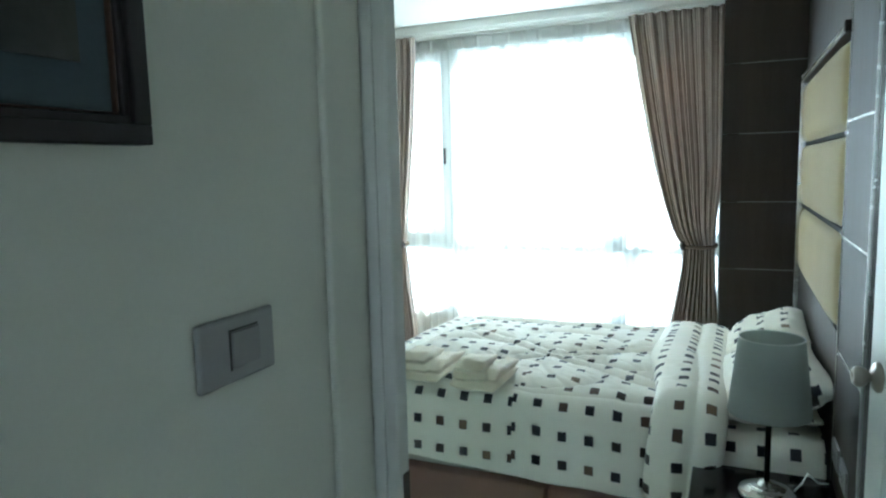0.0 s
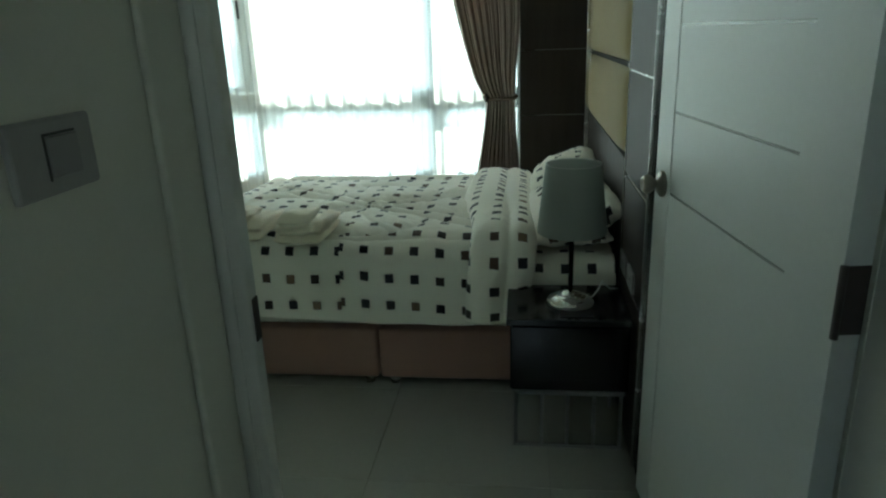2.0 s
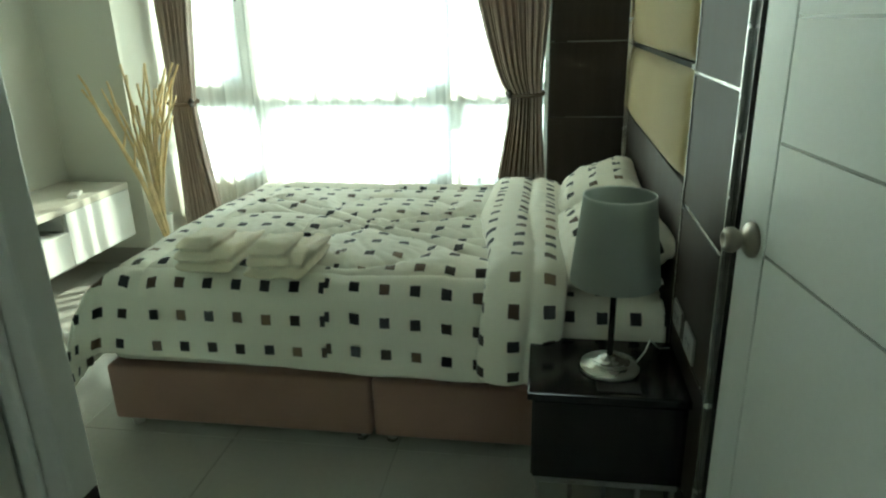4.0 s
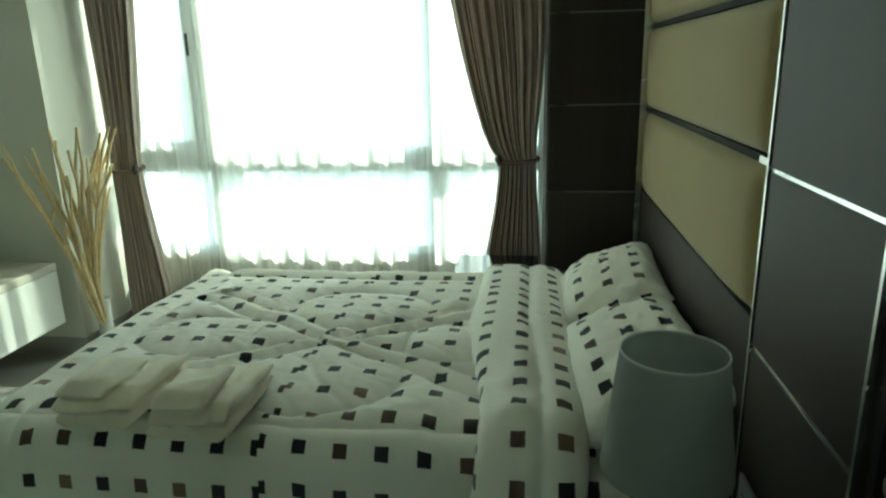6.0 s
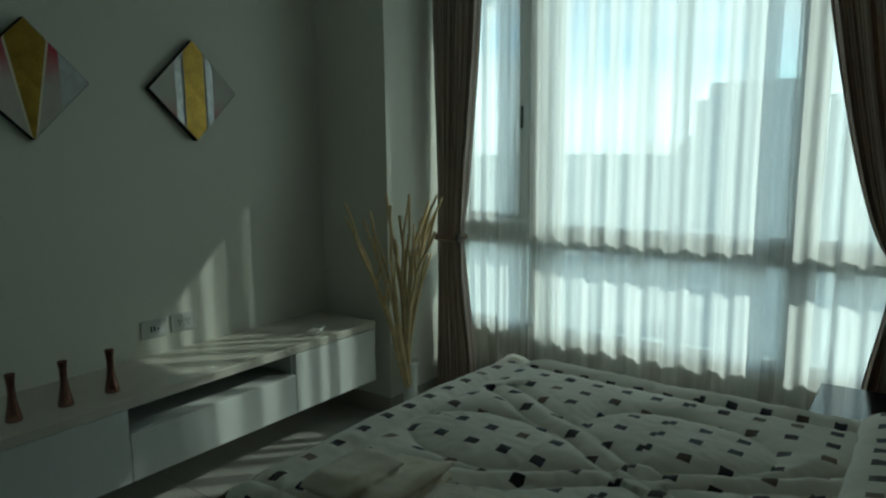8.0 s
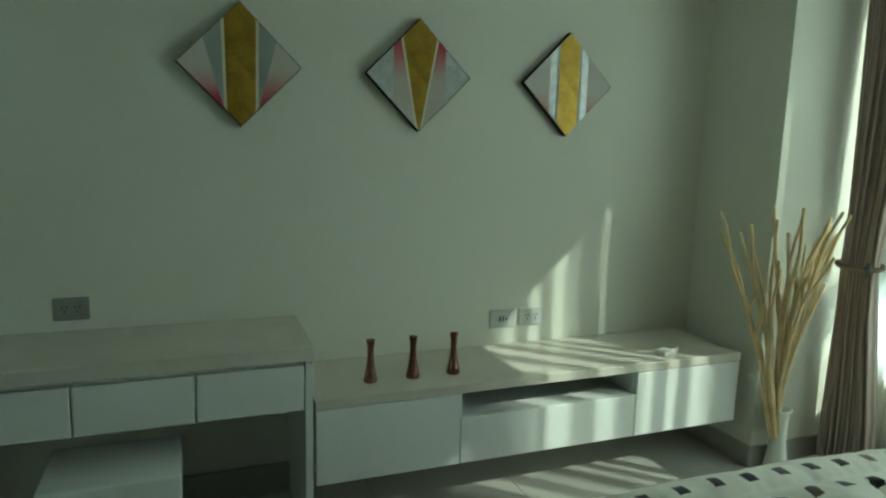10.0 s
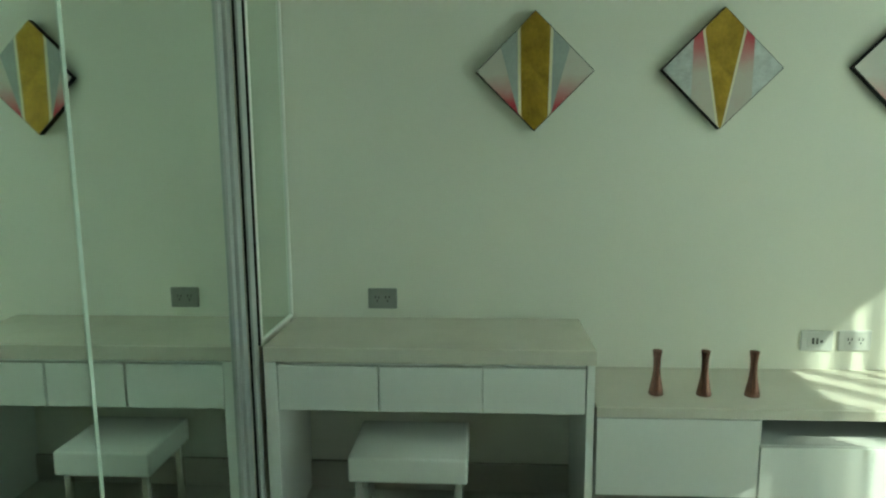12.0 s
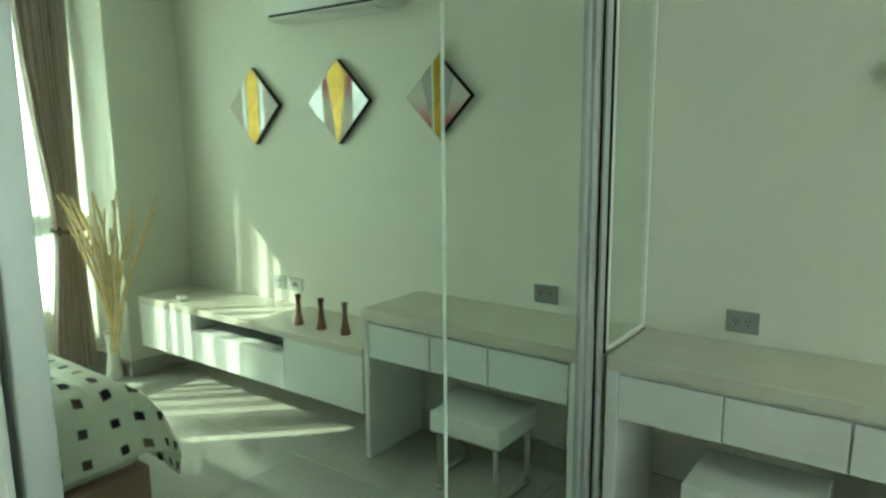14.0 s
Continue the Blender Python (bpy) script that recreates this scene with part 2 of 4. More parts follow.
        l.new(mm.outputs[0], ad.inputs[1])
        l.new(ad.outputs[0], r.inputs[0])
        l.new(r.outputs[0], dif.inputs[0])
        tint = n.new("ShaderNodeMix")
        tint.data_type, tint.blend_type = "RGBA", "MULTIPLY"
        tint.inputs[0].default_value = 1.0
        tint.inputs[7].default_value = (1.0, 0.84, 0.72, 1)
        l.new(r.outputs[0], tint.inputs[6])
        l.new(tint.outputs[2], tra.inputs[0])
        add.inputs[0].default_value = 0.16
        l.new(add.outputs[0], out.inputs[0])
    return m


M["sheer"] = cloth_mat("white_voile", "sheer")
M["heading"] = mat("white_heading_tape", (0.80, 0.80, 0.78), 0.9, vary=0.04, fine=240, bump=0.2)
M["drape"] = cloth_mat("taupe_striped_drape", "drape")


def quilt_mat():
    """White cotton printed with a grid of small dark, brown and tan squares; the UVs are metres of cloth."""
    m = mat("printed_cotton", (0.91, 0.875, 0.775), 0.9, vary=0.03, scale=5, fine=320, bump=0.25, sheen=0.25)
    n, l = m.node_tree.nodes, m.node_tree.links
    b = n["Principled BSDF"]
    cloth = node_of(m, "ShaderNodeValToRGB")
    uv = n.new("ShaderNodeUVMap")
    wob = n.new("ShaderNodeTexNoise")
    wob.inputs["Scale"].default_value = 60
    l.new(uv.outputs[0], wob.inputs["Vector"])
    sc = n.new("ShaderNodeVectorMath")
    sc.operation = "SCALE"
    sc.inputs["Scale"].default_value = 0.004
    l.new(wob.outputs["Color"], sc.inputs[0])
    av = n.new("ShaderNodeVectorMath")
    l.new(uv.outputs[0], av.inputs[0])
    l.new(sc.outputs[0], av.inputs[1])
    # the cloth is joined along one line, where the print does not meet
    su = n.new("ShaderNodeSeparateXYZ")
    l.new(av.outputs[0], su.inputs[0])
    lt = n.new("ShaderNodeMath")
    lt.operation, lt.inputs[1].default_value = "LESS_THAN", 1.527
    l.new(su.outputs["X"], lt.inputs[0])
    sv = n.new("ShaderNodeMath")
    sv.operation, sv.inputs[1].default_value = "MULTIPLY_ADD", 0.016
    sy = n.new("ShaderNodeMath")
    sy.operation, sy.inputs[1].default_value = "ADD", 0.005
    l.new(su.outputs["Y"], sy.inputs[0])
    l.new(lt.outputs[0], sv.inputs[0])
    l.new(sy.outputs[0], sv.inputs[2])
    sx = n.new("ShaderNodeMath")
    sx.operation, sx.inputs[1].default_value = "ADD", -1.527 + 0.0495
    l.new(su.outputs["X"], sx.inputs[0])
    av = n.new("ShaderNodeCombineXYZ")
    l.new(sx.outputs[0], av.inputs["X"])
    l.new(sv.outputs[0], av.inputs["Y"])
    dv = n.new("ShaderNodeVectorMath")
    dv.operation = "DIVIDE"
    dv.inputs[1].default_value = (0.099, 0.103, 1)
    l.new(av.outputs[0], dv.inputs[0])
    fr, fl = n.new("ShaderNodeVectorMath"), n.new("ShaderNodeVectorMath")
    fr.operation, fl.operation = "FRACTION", "FLOOR"
    l.new(dv.outputs[0], fr.inputs[0])
    l.new(dv.outputs[0], fl.inputs[0])
    sp = n.new("ShaderNodeSeparateXYZ")
    l.new(fr.outputs[0], sp.inputs[0])
    tests = []
    for k, half in (("X", 0.165), ("Y", 0.16)):
        c = n.new("ShaderNodeMath")
        c.operation = "COMPARE"
        c.inputs[1].default_value, c.inputs[2].default_value = 0.5, half
        l.new(sp.outputs[k], c.inputs[0])
        tests.append(c)
    an = n.new("ShaderNodeMath")
    an.operation = "MULTIPLY"
    l.new(tests[0].outputs[0], an.inputs[0])
    l.new(tests[1].outputs[0], an.inputs[1])
    wn_ = n.new("ShaderNodeTexWhiteNoise")
    wn_.noise_dimensions = "2D"
    l.new(fl.outputs[0], wn_.inputs["Vector"])
    r = n.new("ShaderNodeValToRGB")
    r.color_ramp.interpolation = "CONSTANT"
    e = r.color_ramp.elements
    e[0].color, e[0].position = (0.026, 0.025, 0.034, 1), 0.0
    e[1].color, e[1].position = (0.045, 0.034, 0.030, 1), 0.5
    for p, c in ((0.74, (0.11, 0.07, 0.05, 1)), (0.9, (0.22, 0.15, 0.095, 1))):
        x = e.new(p)
        x.color = c
    l.new(wn_.outputs["Value"], r.inputs[0])
    mx = n.new("ShaderNodeMix")
    mx.data_type = "RGBA"
    l.new(an.outputs[0], mx.inputs[0])
    l.new(cloth.outputs[0], mx.inputs[6])
    l.new(r.outputs[0], mx.inputs[7])
    l.new(mx.outputs[2], b.inputs["Base Color"])
    return m


M["quilt"] = quilt_mat()


def let_through(m, share):
    """Adds light that passes through thin cloth, in the cloth's own colour."""
    n, l = m.node_tree.nodes, m.node_tree.links
    b, tra, mx = n["Principled BSDF"], n.new("ShaderNodeBsdfTranslucent"), n.new("ShaderNodeMixShader")
    mx.inputs[0].default_value = share
    l.new(node_of(m, "ShaderNodeValToRGB").outputs[0], tra.inputs[0])
    l.new(b.outputs[0], mx.inputs[1])
    l.new(tra.outputs[0], mx.inputs[2])
    l.new(mx.outputs[0], n["Material Output"].inputs[0])


let_through(M["shade"], 0.5)
let_through(M["heading"], 0.6)


def glass_mat():
    m = bpy.data.materials.new("window_glass")
    m.use_nodes = True
    n, l = m.node_tree.nodes, m.node_tree.links
    n.remove(n["Principled BSDF"])
    t, g, x, f = n.new("ShaderNodeBsdfTransparent"), n.new("ShaderNodeBsdfGlossy"), n.new("ShaderNodeMixShader"), n.new("ShaderNodeFresnel")
    t.inputs[0].default_value = (0.93, 0.96, 0.96, 1)
    g.inputs["Roughness"].default_value = 0.02
    f.inputs[0].default_value = 1.45
    l.new(f.outputs[0], x.inputs[0])
    l.new(t.outputs[0], x.inputs[1])
    l.new(g.outputs[0], x.inputs[2])
    l.new(x.outputs[0], n["Material Output"].inputs[0])
    return m


M["glass"] = glass_mat()


# ---- building helpers ----
def box(bm, x0, x1, y0, y1, z0, z1, bevel=0.0, seg=2):
    r = bmesh.ops.create_cube(bm, size=1.0, matrix=Matrix.Translation(((x0 + x1) / 2, (y0 + y1) / 2, (z0 + z1) / 2)) @ Matrix.Diagonal((x1 - x0, y1 - y0, z1 - z0, 1)))
    if bevel:
        edges = list({e for v in r["verts"] for e in v.link_edges})
        bmesh.ops.bevel(bm, geom=edges, offset=bevel, segments=seg, profile=0.5, affect="EDGES")
    return bm


def boxed(*args, **kw):
    return box(bmesh.new(), *args, **kw)


def lathe(profile, seg=40, at=(0, 0, 0), ripple=None):
    """Turns a profile of (radius, height) about the upright axis through at."""
    bm = bmesh.new()
    rings = []
    for r, z in profile:
        ring = []
        for i in range(seg):
            a = 2 * math.pi * i / seg
            rr = r * (ripple(a, z) if ripple else 1)
            ring.append(bm.verts.new((at[0] + rr * math.cos(a), at[1] + rr * math.sin(a), at[2] + z)))
        rings.append(ring)
    for a, b in zip(rings, rings[1:]):
        for i in range(seg):
            bm.faces.new((a[i], a[(i + 1) % seg], b[(i + 1) % seg], b[i]))
    return bm


def tube(points, radius, seg=10, bm=None):
    """A round bar along points; radius is a number or one per point."""
    bm = bm or bmesh.new()
    pts = [Vector(p) for p in points]
    rad = radius if isinstance(radius, (list, tuple)) else [radius] * len(pts)
    rings = []
    for i, p in enumerate(pts):
        d = (pts[min(i + 1, len(pts) - 1)] - pts[max(i - 1, 0)]).normalized()
        u = d.cross(Vector((0.31, 0.9, 0.3))).normalized()
        v = d.cross(u)
        rings.append([bm.verts.new(p + rad[i] * (math.cos(2 * math.pi * k / seg) * u + math.sin(2 * math.pi * k / seg) * v)) for k in range(seg)])
    for a, b in zip(rings, rings[1:]):
        for k in range(seg):
            bm.faces.new((a[k], a[(k + 1) % seg], b[(k + 1) % seg], b[k]))
    bm.faces.new(rings[0][::-1])
    bm.faces.new(rings[-1])
    return bm


def mesh_of(name, bm, material, smooth=False):
    me = bpy.data.meshes.new(name)
    bmesh.ops.recalc_face_normals(bm, faces=bm.faces)
    bm.to_mesh(me)
    bm.free()
    me.materials.append(material)
    if smooth:
        for p in me.polygons:
            p.use_smooth = True
    return me


def part(name, bm, material, parent, label="", smooth=False):
    ob = new(name, mesh_of(name, bm, material, smooth))
    ob.parent = parent
    ob.matrix_parent_inverse = Matrix.Translation(-parent.location)
    if label:
        tagged(ob, label)
    return ob


def thing(name, at, label, category, group="", kind=""):
    ob = new(name)
    ob.location = at
    ob.empty_display_size = 0.05
    return tagged(ob, label, category, group, kind)


def solid(name, bm, material, label, category="", kind="", group="", smooth=False):
    return tagged(new(name, mesh_of(name, bm, material, smooth)), label, category, group, kind)


def grid(nu, nv, f):
    """A sheet of nu x nv cells; f(u, v) gives place and cloth coordinates."""
    bm = bmesh.new()
    lay = bm.loops.layers.uv.new("UVMap")
    rows, uvs = [], {}
    for j in range(nv + 1):
        row = []
        for i in range(nu + 1):
            p, t = f(i / nu, j / nv)
            v = bm.verts.new(p)
            uvs[v] = t
            row.append(v)
        rows.append(row)
    for j in range(nv):
        for i in range(nu):
            fc = bm.faces.new((rows[j][i], rows[j][i + 1], rows[j + 1][i + 1], rows[j + 1][i]))
            for lp in fc.loops:
                lp[lay].uv = uvs[lp.vert]
    return bm


def sheet(name, bm, material, thick=0.0):
    """A cloth mesh, smooth, its normals as made."""
    me = bpy.data.meshes.new(name)
    bm.to_mesh(me)
    bm.free()
    me.materials.append(material)
    for p in me.polygons:
        p.use_smooth = True
    ob = new(name, me)
    if thick:
        s = ob.modifiers.new("thickness", "SOLIDIFY")
        s.thickness, s.offset = thick, 0
    return ob


def nz(x, y=0.0, z=0.0):
    return noise.noise(Vector((x, y, z)))


def smooth01(t):
    t = min(1, max(0, t))
    return t * t * (3 - 2 * t)


# ---- structure ----
XW, XE = -0.672, 2.76          # television wall, door-side wall
YM, YN = 3.965, 7.75           # wardrobe front, window wall
H = 2.52                       # ceiling
XC = 1.745                     # corridor's wall with the switch
STR = "structure"
solid("wall_west", boxed(XW - 0.12, XW, 3.2, YN + 0.12, 0, H), M["wall"], "smooth cream painted wall behind the desk and console", kind=STR)
solid("wall_east", boxed(XE, XE + 0.12, 3.99, YN + 0.12, 0, H), M["wall"], "plain cream wall behind the panelled headboard", kind=STR)
solid("wall_column", boxed(XW, -0.195, 7.12, YN, 0, H), M["wall"], "cream painted boxed column beside the window", kind=STR)
solid("ceiling", boxed(XW - 0.12, XE + 0.12, 0.4, YN + 0.2, H, H + 0.1), M["ceiling"], "flat white painted ceiling", kind=STR)
# window wall round the opening
WX0, WX1, WZ0, WZ1 = -0.195, 2.24, 0.40, 2.40
solid("wall_window_sill", boxed(XW, XE, YN, YN + 0.12, 0, WZ0), M["wall"], "low cream parapet wall under the window", kind=STR)
solid("wall_window_head", boxed(XW, XE, YN, YN + 0.12, WZ1, H), M["wall"], "cream wall strip above the window", kind=STR)
solid("wall_window_west", boxed(XW, WX0, YN, YN + 0.12, WZ0, WZ1), M["wall"], "cream wall beside the window behind the column", kind=STR)
solid("wall_window_east", boxed(WX1, XE, YN, YN + 0.12, WZ0, WZ1), M["wall"], "cream wall beside the window behind the panelling", kind=STR)
# corridor
solid("wall_corridor", boxed(XC - 0.1, XC, 0.6, 3.942, 0, H), M["wall"], "cream corridor wall with the light switch", kind=STR)
# unseen end wall; its opening is added to let sky light into the corridor
for bx in ((XC - 0.1, 2.08, 0.48, 0.6, 0, H), (2.48, XE + 0.12, 0.48, 0.6, 0, H), (2.08, 2.48, 0.48, 0.6, 1.92, H), (2.08, 2.48, 0.48, 0.6, 0, 1.40)):
    solid("wall_corridor_end", boxed(*bx), M["wall"], "plain cream wall closing the corridor out of view, with an opening added for light", kind=STR)
solid("wall_corridor_east", boxed(XE + 0.03, XE + 0.12, 0.6, 3.85, 0, H), M["wall"], "plain cream wall along the corridor", kind=STR)
solid("wall_wardrobe_back", boxed(XW, XC - 0.1, 3.2, 3.3, 0, H), M["wall"], "plain wall behind the built-in wardrobe", kind=STR)
solid("wall_over_door", boxed(XC + 0.002, XE + 0.12, 3.86, 3.965, 2.10, H), M["wall"], "cream wall strip above the bedroom door", kind=STR)
solid("wall_desk_end", boxed(XW, -0.187, 3.3, 3.958, 0, H), M["wall"], "cream wall stub at the end of the desk", kind=STR)
solid("wall_wardrobe_end", boxed(1.647, XC - 0.003, 3.944, 3.962, 0, H), M["trim"], "white end wall between wardrobe and door frame", kind=STR)
# floor
floor = solid("floor", box(boxed(XW - 0.12, XE + 0.12, 3.2, YN + 0.12, -0.1, -0.004), XC - 0.1, XE + 0.12, 0.48, 3.2, -0.1, -0.004), M["grout"], "pale glossy stone tile floor with thin joints", kind=STR)
# skirting
for nm, b in (("skirting", (XW, XW + 0.012, 3.98, 7.12, 0, 0.10)), ("skirting", (XW, -0.195, 7.108, 7.12, 0, 0.10)), ("skirting", (-0.195, -0.183, 7.108, YN, 0, 0.10)),
              ("skirting", (-0.195, 2.2, YN - 0.012, YN, 0, 0.10)), ("skirting", (XC, XC + 0.012, 0.6, 3.834, 0, 0.10))):
    solid("baseboard", boxed(*b, bevel=0.002, seg=1), M["skirting"], "pale stone tile skirting along the wall", kind=STR)


# ---- window ----
def window():
    w = thing("window_1", (1.0, YN + 0.05, WZ0), "wide white-framed window with a transom and a casement", "window", kind=STR)
    y0, y1 = YN + 0.03, YN + 0.09
    fr = (("window_frame", WX0, WX1, WZ0, WZ0 + 0.05), ("window_frame", WX0, WX1, WZ1 - 0.05, WZ1), ("window_frame", WX0, WX0 + 0.05, WZ0 + 0.05, WZ1 - 0.05), ("window_frame", WX1 - 0.05, WX1, WZ0 + 0.05, WZ1 - 0.05),
          ("mullion", 0.29, 0.405, WZ0 + 0.05, WZ1 - 0.05), ("mullion", 1.59, 1.705, WZ0 + 0.05, WZ1 - 0.05),
          ("transom", WX0 + 0.05, 0.29, 0.885, 1.025), ("transom", 0.405, 1.59, 0.885, 1.025), ("transom", 1.705, WX1 - 0.05, 0.885, 1.025))
    for nm, a, b, c, d in fr:
        part(nm, boxed(a, b, y0, y1, c, d, bevel=0.004, seg=1), M["window"], w)
    # casement sash
    s0, s1 = WX0 + 0.055, 0.285
    for a, b, c, d in ((s0, s1, 1.035, 1.075), (s0, s1, WZ1 - 0.095, WZ1 - 0.055), (s0, s0 + 0.04, 1.075, WZ1 - 0.095), (s1 - 0.07, s1, 1.075, WZ1 - 0.095)):
        part("sash", boxed(a, b, y0 - 0.015, y1 - 0.01, c, d, bevel=0.004, seg=1), M["window"], w)
    part("window_handle", boxed(0.252, 0.270, y0 - 0.065, y0 - 0.015, 1.54, 1.66, bevel=0.006), M["socket"], w, "dark casement handle")
    for a, b, c, d in ((WX0 + 0.05, 0.29, WZ0 + 0.05, 0.885), (0.405, 1.59, WZ0 + 0.05, 0.885), (1.705, WX1 - 0.05, WZ0 + 0.05, 0.885),
                       (s0 + 0.04, s1 - 0.07, 1.075, WZ1 - 0.095), (0.405, 1.59, 1.025, WZ1 - 0.05), (1.705, WX1 - 0.05, 1.025, WZ1 - 0.05)):
        p = part("pane", boxed(a, b, y0 + 0.025, y0 + 0.031, c, d), M["glass"], w)
        p.visible_shadow = False
    part("window_sill", boxed(WX0 + 0.002, WX1 - 0.05, YN - 0.006, YN + 0.028, WZ0, WZ0 + 0.018, bevel=0.004), M["window"], w)


window()


# ---- curtains ----
def fold(u, n, seed, z):
    a = 2 * math.pi * n * u
    return math.sin(a + 1.3 * nz(u * 5, seed, z * 0.35)) + 0.45 * math.sin(2.3 * a + seed + 1.5 * nz(u * 7, z * 0.3, seed))


def sheer_curtain(x0, x1, yc, folds, seed, cells):
    z0, z1 = 0.025, 2.455

    def f(u, v):
        z = z0 + (z1 - z0) * v
        fl = 0.55 + 0.45 * (1 - v)
        x = x0 + (x1 - x0) * u + 0.012 * nz(u * 9, seed, z * 0.4)
        y = yc + 0.012 * fl * fold(u, folds, seed, z) + 0.006 * nz(u * 4, z * 0.7, 8)
        return (x, y, z), (x * 1.8 + seed, z)
    c = sheet("sheer_curtain", grid(cells, 30, f), M["sheer"])

    def heading(u, v):
        # pencil pleats: pinched folds sewn to the tape
        x = x0 + (x1 - x0) * u
        a = 2 * math.pi * (u * (x1 - x0) / 0.115 + 0.08 * nz(u * 11, seed))
        return (x, yc - 0.014 - 0.016 * max(0, math.cos(a)) ** 9 - 0.003 * nz(u * 40, seed, v), z1 - 0.085 * (1 - v)), (u, v)
    h = sheet("heading_tape", grid(cells, 3, heading), M["heading"], 0.002)
    h.parent = c
    tagged(h, "pleated white heading tape")
    return tagged(c, "thin white voile curtain hanging in soft folds before the window", "curtain", "voile curtains")


sheer_curtain(-0.175, 0.52, 7.716, 7, 2.0, 130)
sheer_curtain(0.325, 2.19, 7.696, 14, 5.0, 250)


def drape(name, edges, seed, folds, tie_z, label, yc):
    """edges(z) gives the two side edges of the gathered cloth."""
    d = thing(name, ((edges(0.1)[0] + edges(0.1)[1]) / 2, 7.58, 0.02), label, "curtain", "drapes beside the window")
    z0, z1 = 0.02, 2.455

    def f(u, v):
        z = z0 + (z1 - z0) * v
        a, b = edges(z)
        pinch = math.exp(-((z - tie_z) / 0.16) ** 2)
        amp = 0.037 * (1 - 0.5 * pinch)
        x = a + (b - a) * (u + 0.012 * math.sin(2 * math.pi * folds * u + 0.8))
        y = yc + amp * (0.75 + 0.7 * nz(u * 3.1, seed * 2, z * 0.5)) * fold(u + 0.03 * nz(u * 4, seed + 5), folds, seed, z) - 0.012 * pinch
        if z > 2.40:
            y = yc + amp * 0.7 * fold(u, folds, seed, 2.4)
        return (x, y, z), (u * 1.3, z)
    c = sheet("cloth", grid(150, 70, f), M["drape"], 0.003)
    c.parent = d
    c.matrix_parent_inverse = Matrix.Translation(-d.location)
    a, b = edges(tie_z)
    cx, hw = (a + b) / 2, (b - a) / 2 + 0.012
    pts = [(cx + hw * math.cos(t), yc - 0.01 + 0.052 * math.sin(t), tie_z + 0.012 * math.sin(t * 1.0)) for t in [2 * math.pi * k / 28 for k in range(29)]]
    part("tieback", tube(pts, 0.011, 8), M["bracket"], d, "twisted cord tieback", True)
    kx = a + 0.004 if a > 1 else b - 0.004
    part("holdback_knob", lathe([(0, -0.028), (0.008, -0.026), (0.012, -0.014), (0.019, -0.006), (0.019, 0.006), (0.012, 0.014), (0.008, 0.026), (0, 0.028)], 18, (kx, yc - 0.066, tie_z)), M["hinge"], d, "small metal holdback knob", True)
    return d


def edges_l(z):
    t = smooth01((z - 0.95) / 1.5) if z > 0.95 else 0
    low = smooth01((0.95 - z) / 0.9) if z < 0.95 else 0
    return (-0.155 - 0.03 * t - 0.02 * low, 0.022 + 0.105 * t ** 0.7 + 0.075 * low)


def edges_r(z):
    if z > 0.98:
        s = (z - 0.98) / 1.47
        return (1.985 - 0.36 * s ** 0.62, 2.178 + 0.034 * smooth01(s * 2.5))
    low = smooth01((0.98 - z) / 0.7)
    return (1.985 - 0.085 * low, 2.178 + 0.034 * low)


drape("drape", edges_l, 3.0, 6, 0.95, "taupe striped lined drape, tied back beside the column", 7.515)
drape("drape", edges_r, 7.0, 8, 0.98, "taupe striped lined drape, tied back beside dark panelling", 7.585)
rail = thing("curtain_rail", (1.0, 7.62, 2.47), "slim pale double curtain rail under the ceiling", "curtain rail")
for yy in (7.57, 7.70):
    part("track", boxed(-0.19, 2.2, yy - 0.014, yy + 0.014, 2.462, 2.486, bevel=0.004), M["trim"], rail)
part("valance_strip", boxed(-0.19, 2.2, 7.46, 7.475, 2.463, H, bevel=0.003), M["trim"], rail)
part("mount", boxed(-0.19, 2.2, 7.477, 7.735, 2.488, H), M["trim"], rail)

# ---- dark panelling and headboard ----
YP0, YP1, YC = 4.905, 6.895, 5.41    # panel's ends, its upright trim
XP = 2.60
hb = thing("headboard_panel", (XP + 0.05, 5.9, 0), "dark wood wall panelling with padded beige headboard and silver strips", "headboard")
part("backing", boxed(XP + 0.02, XE - 0.002, YP0, YP1, 0.0, H - 0.002), M["dark"], hb)
ZJ = (0.19, 0.548, 0.905, 1.263, 1.62, 1.98, 2.34)
zs = (0.004,) + ZJ + (H - 0.004,)
for a, b in zip(zs, zs[1:]):
    part("panel", boxed(XP, XP + 0.02, 4.955, YC - 0.012, a + 0.004, b - 0.004, bevel=0.002, seg=1), M["dark"], hb)
for z in ZJ:
    part("strip", boxed(XP + 0.002, XP + 0.012, 4.957, YC - 0.014, z - 0.0038, z + 0.0038), M["strip"], hb, "thin silver inlay")
part("edge_trim", boxed(XP - 0.004, XP + 0.018, 4.945, 4.953, 0.004, H - 0.004), M["strip"], hb, "upright silver edge strip")
part("edge_trim", boxed(XP - 0.004, XP + 0.018, YC - 0.010, YC - 0.002, 0.004, H - 0.004), M["strip"], hb, "upright silver edge strip")
part("lower_panel", boxed(XP, XP + 0.02, YC, 6.83, 0.004, 0.955, bevel=0.002, seg=1), M["dark"], hb)
part("upper_panel", boxed(XP, XP + 0.02, YC, 6.83, 1.925, H - 0.004, bevel=0.002, seg=1), M["dark"], hb)
part("side_panel", boxed(XP + 0.006, XP + 0.02, 4.907, 4.943, 0.004, H - 0.004), M["black"], hb)
part("corner_moulding", boxed(XP - 0.016, XP + 0.018, 6.853, 6.892, 0.004, 1.925, bevel=0.004), M["dark"], hb)
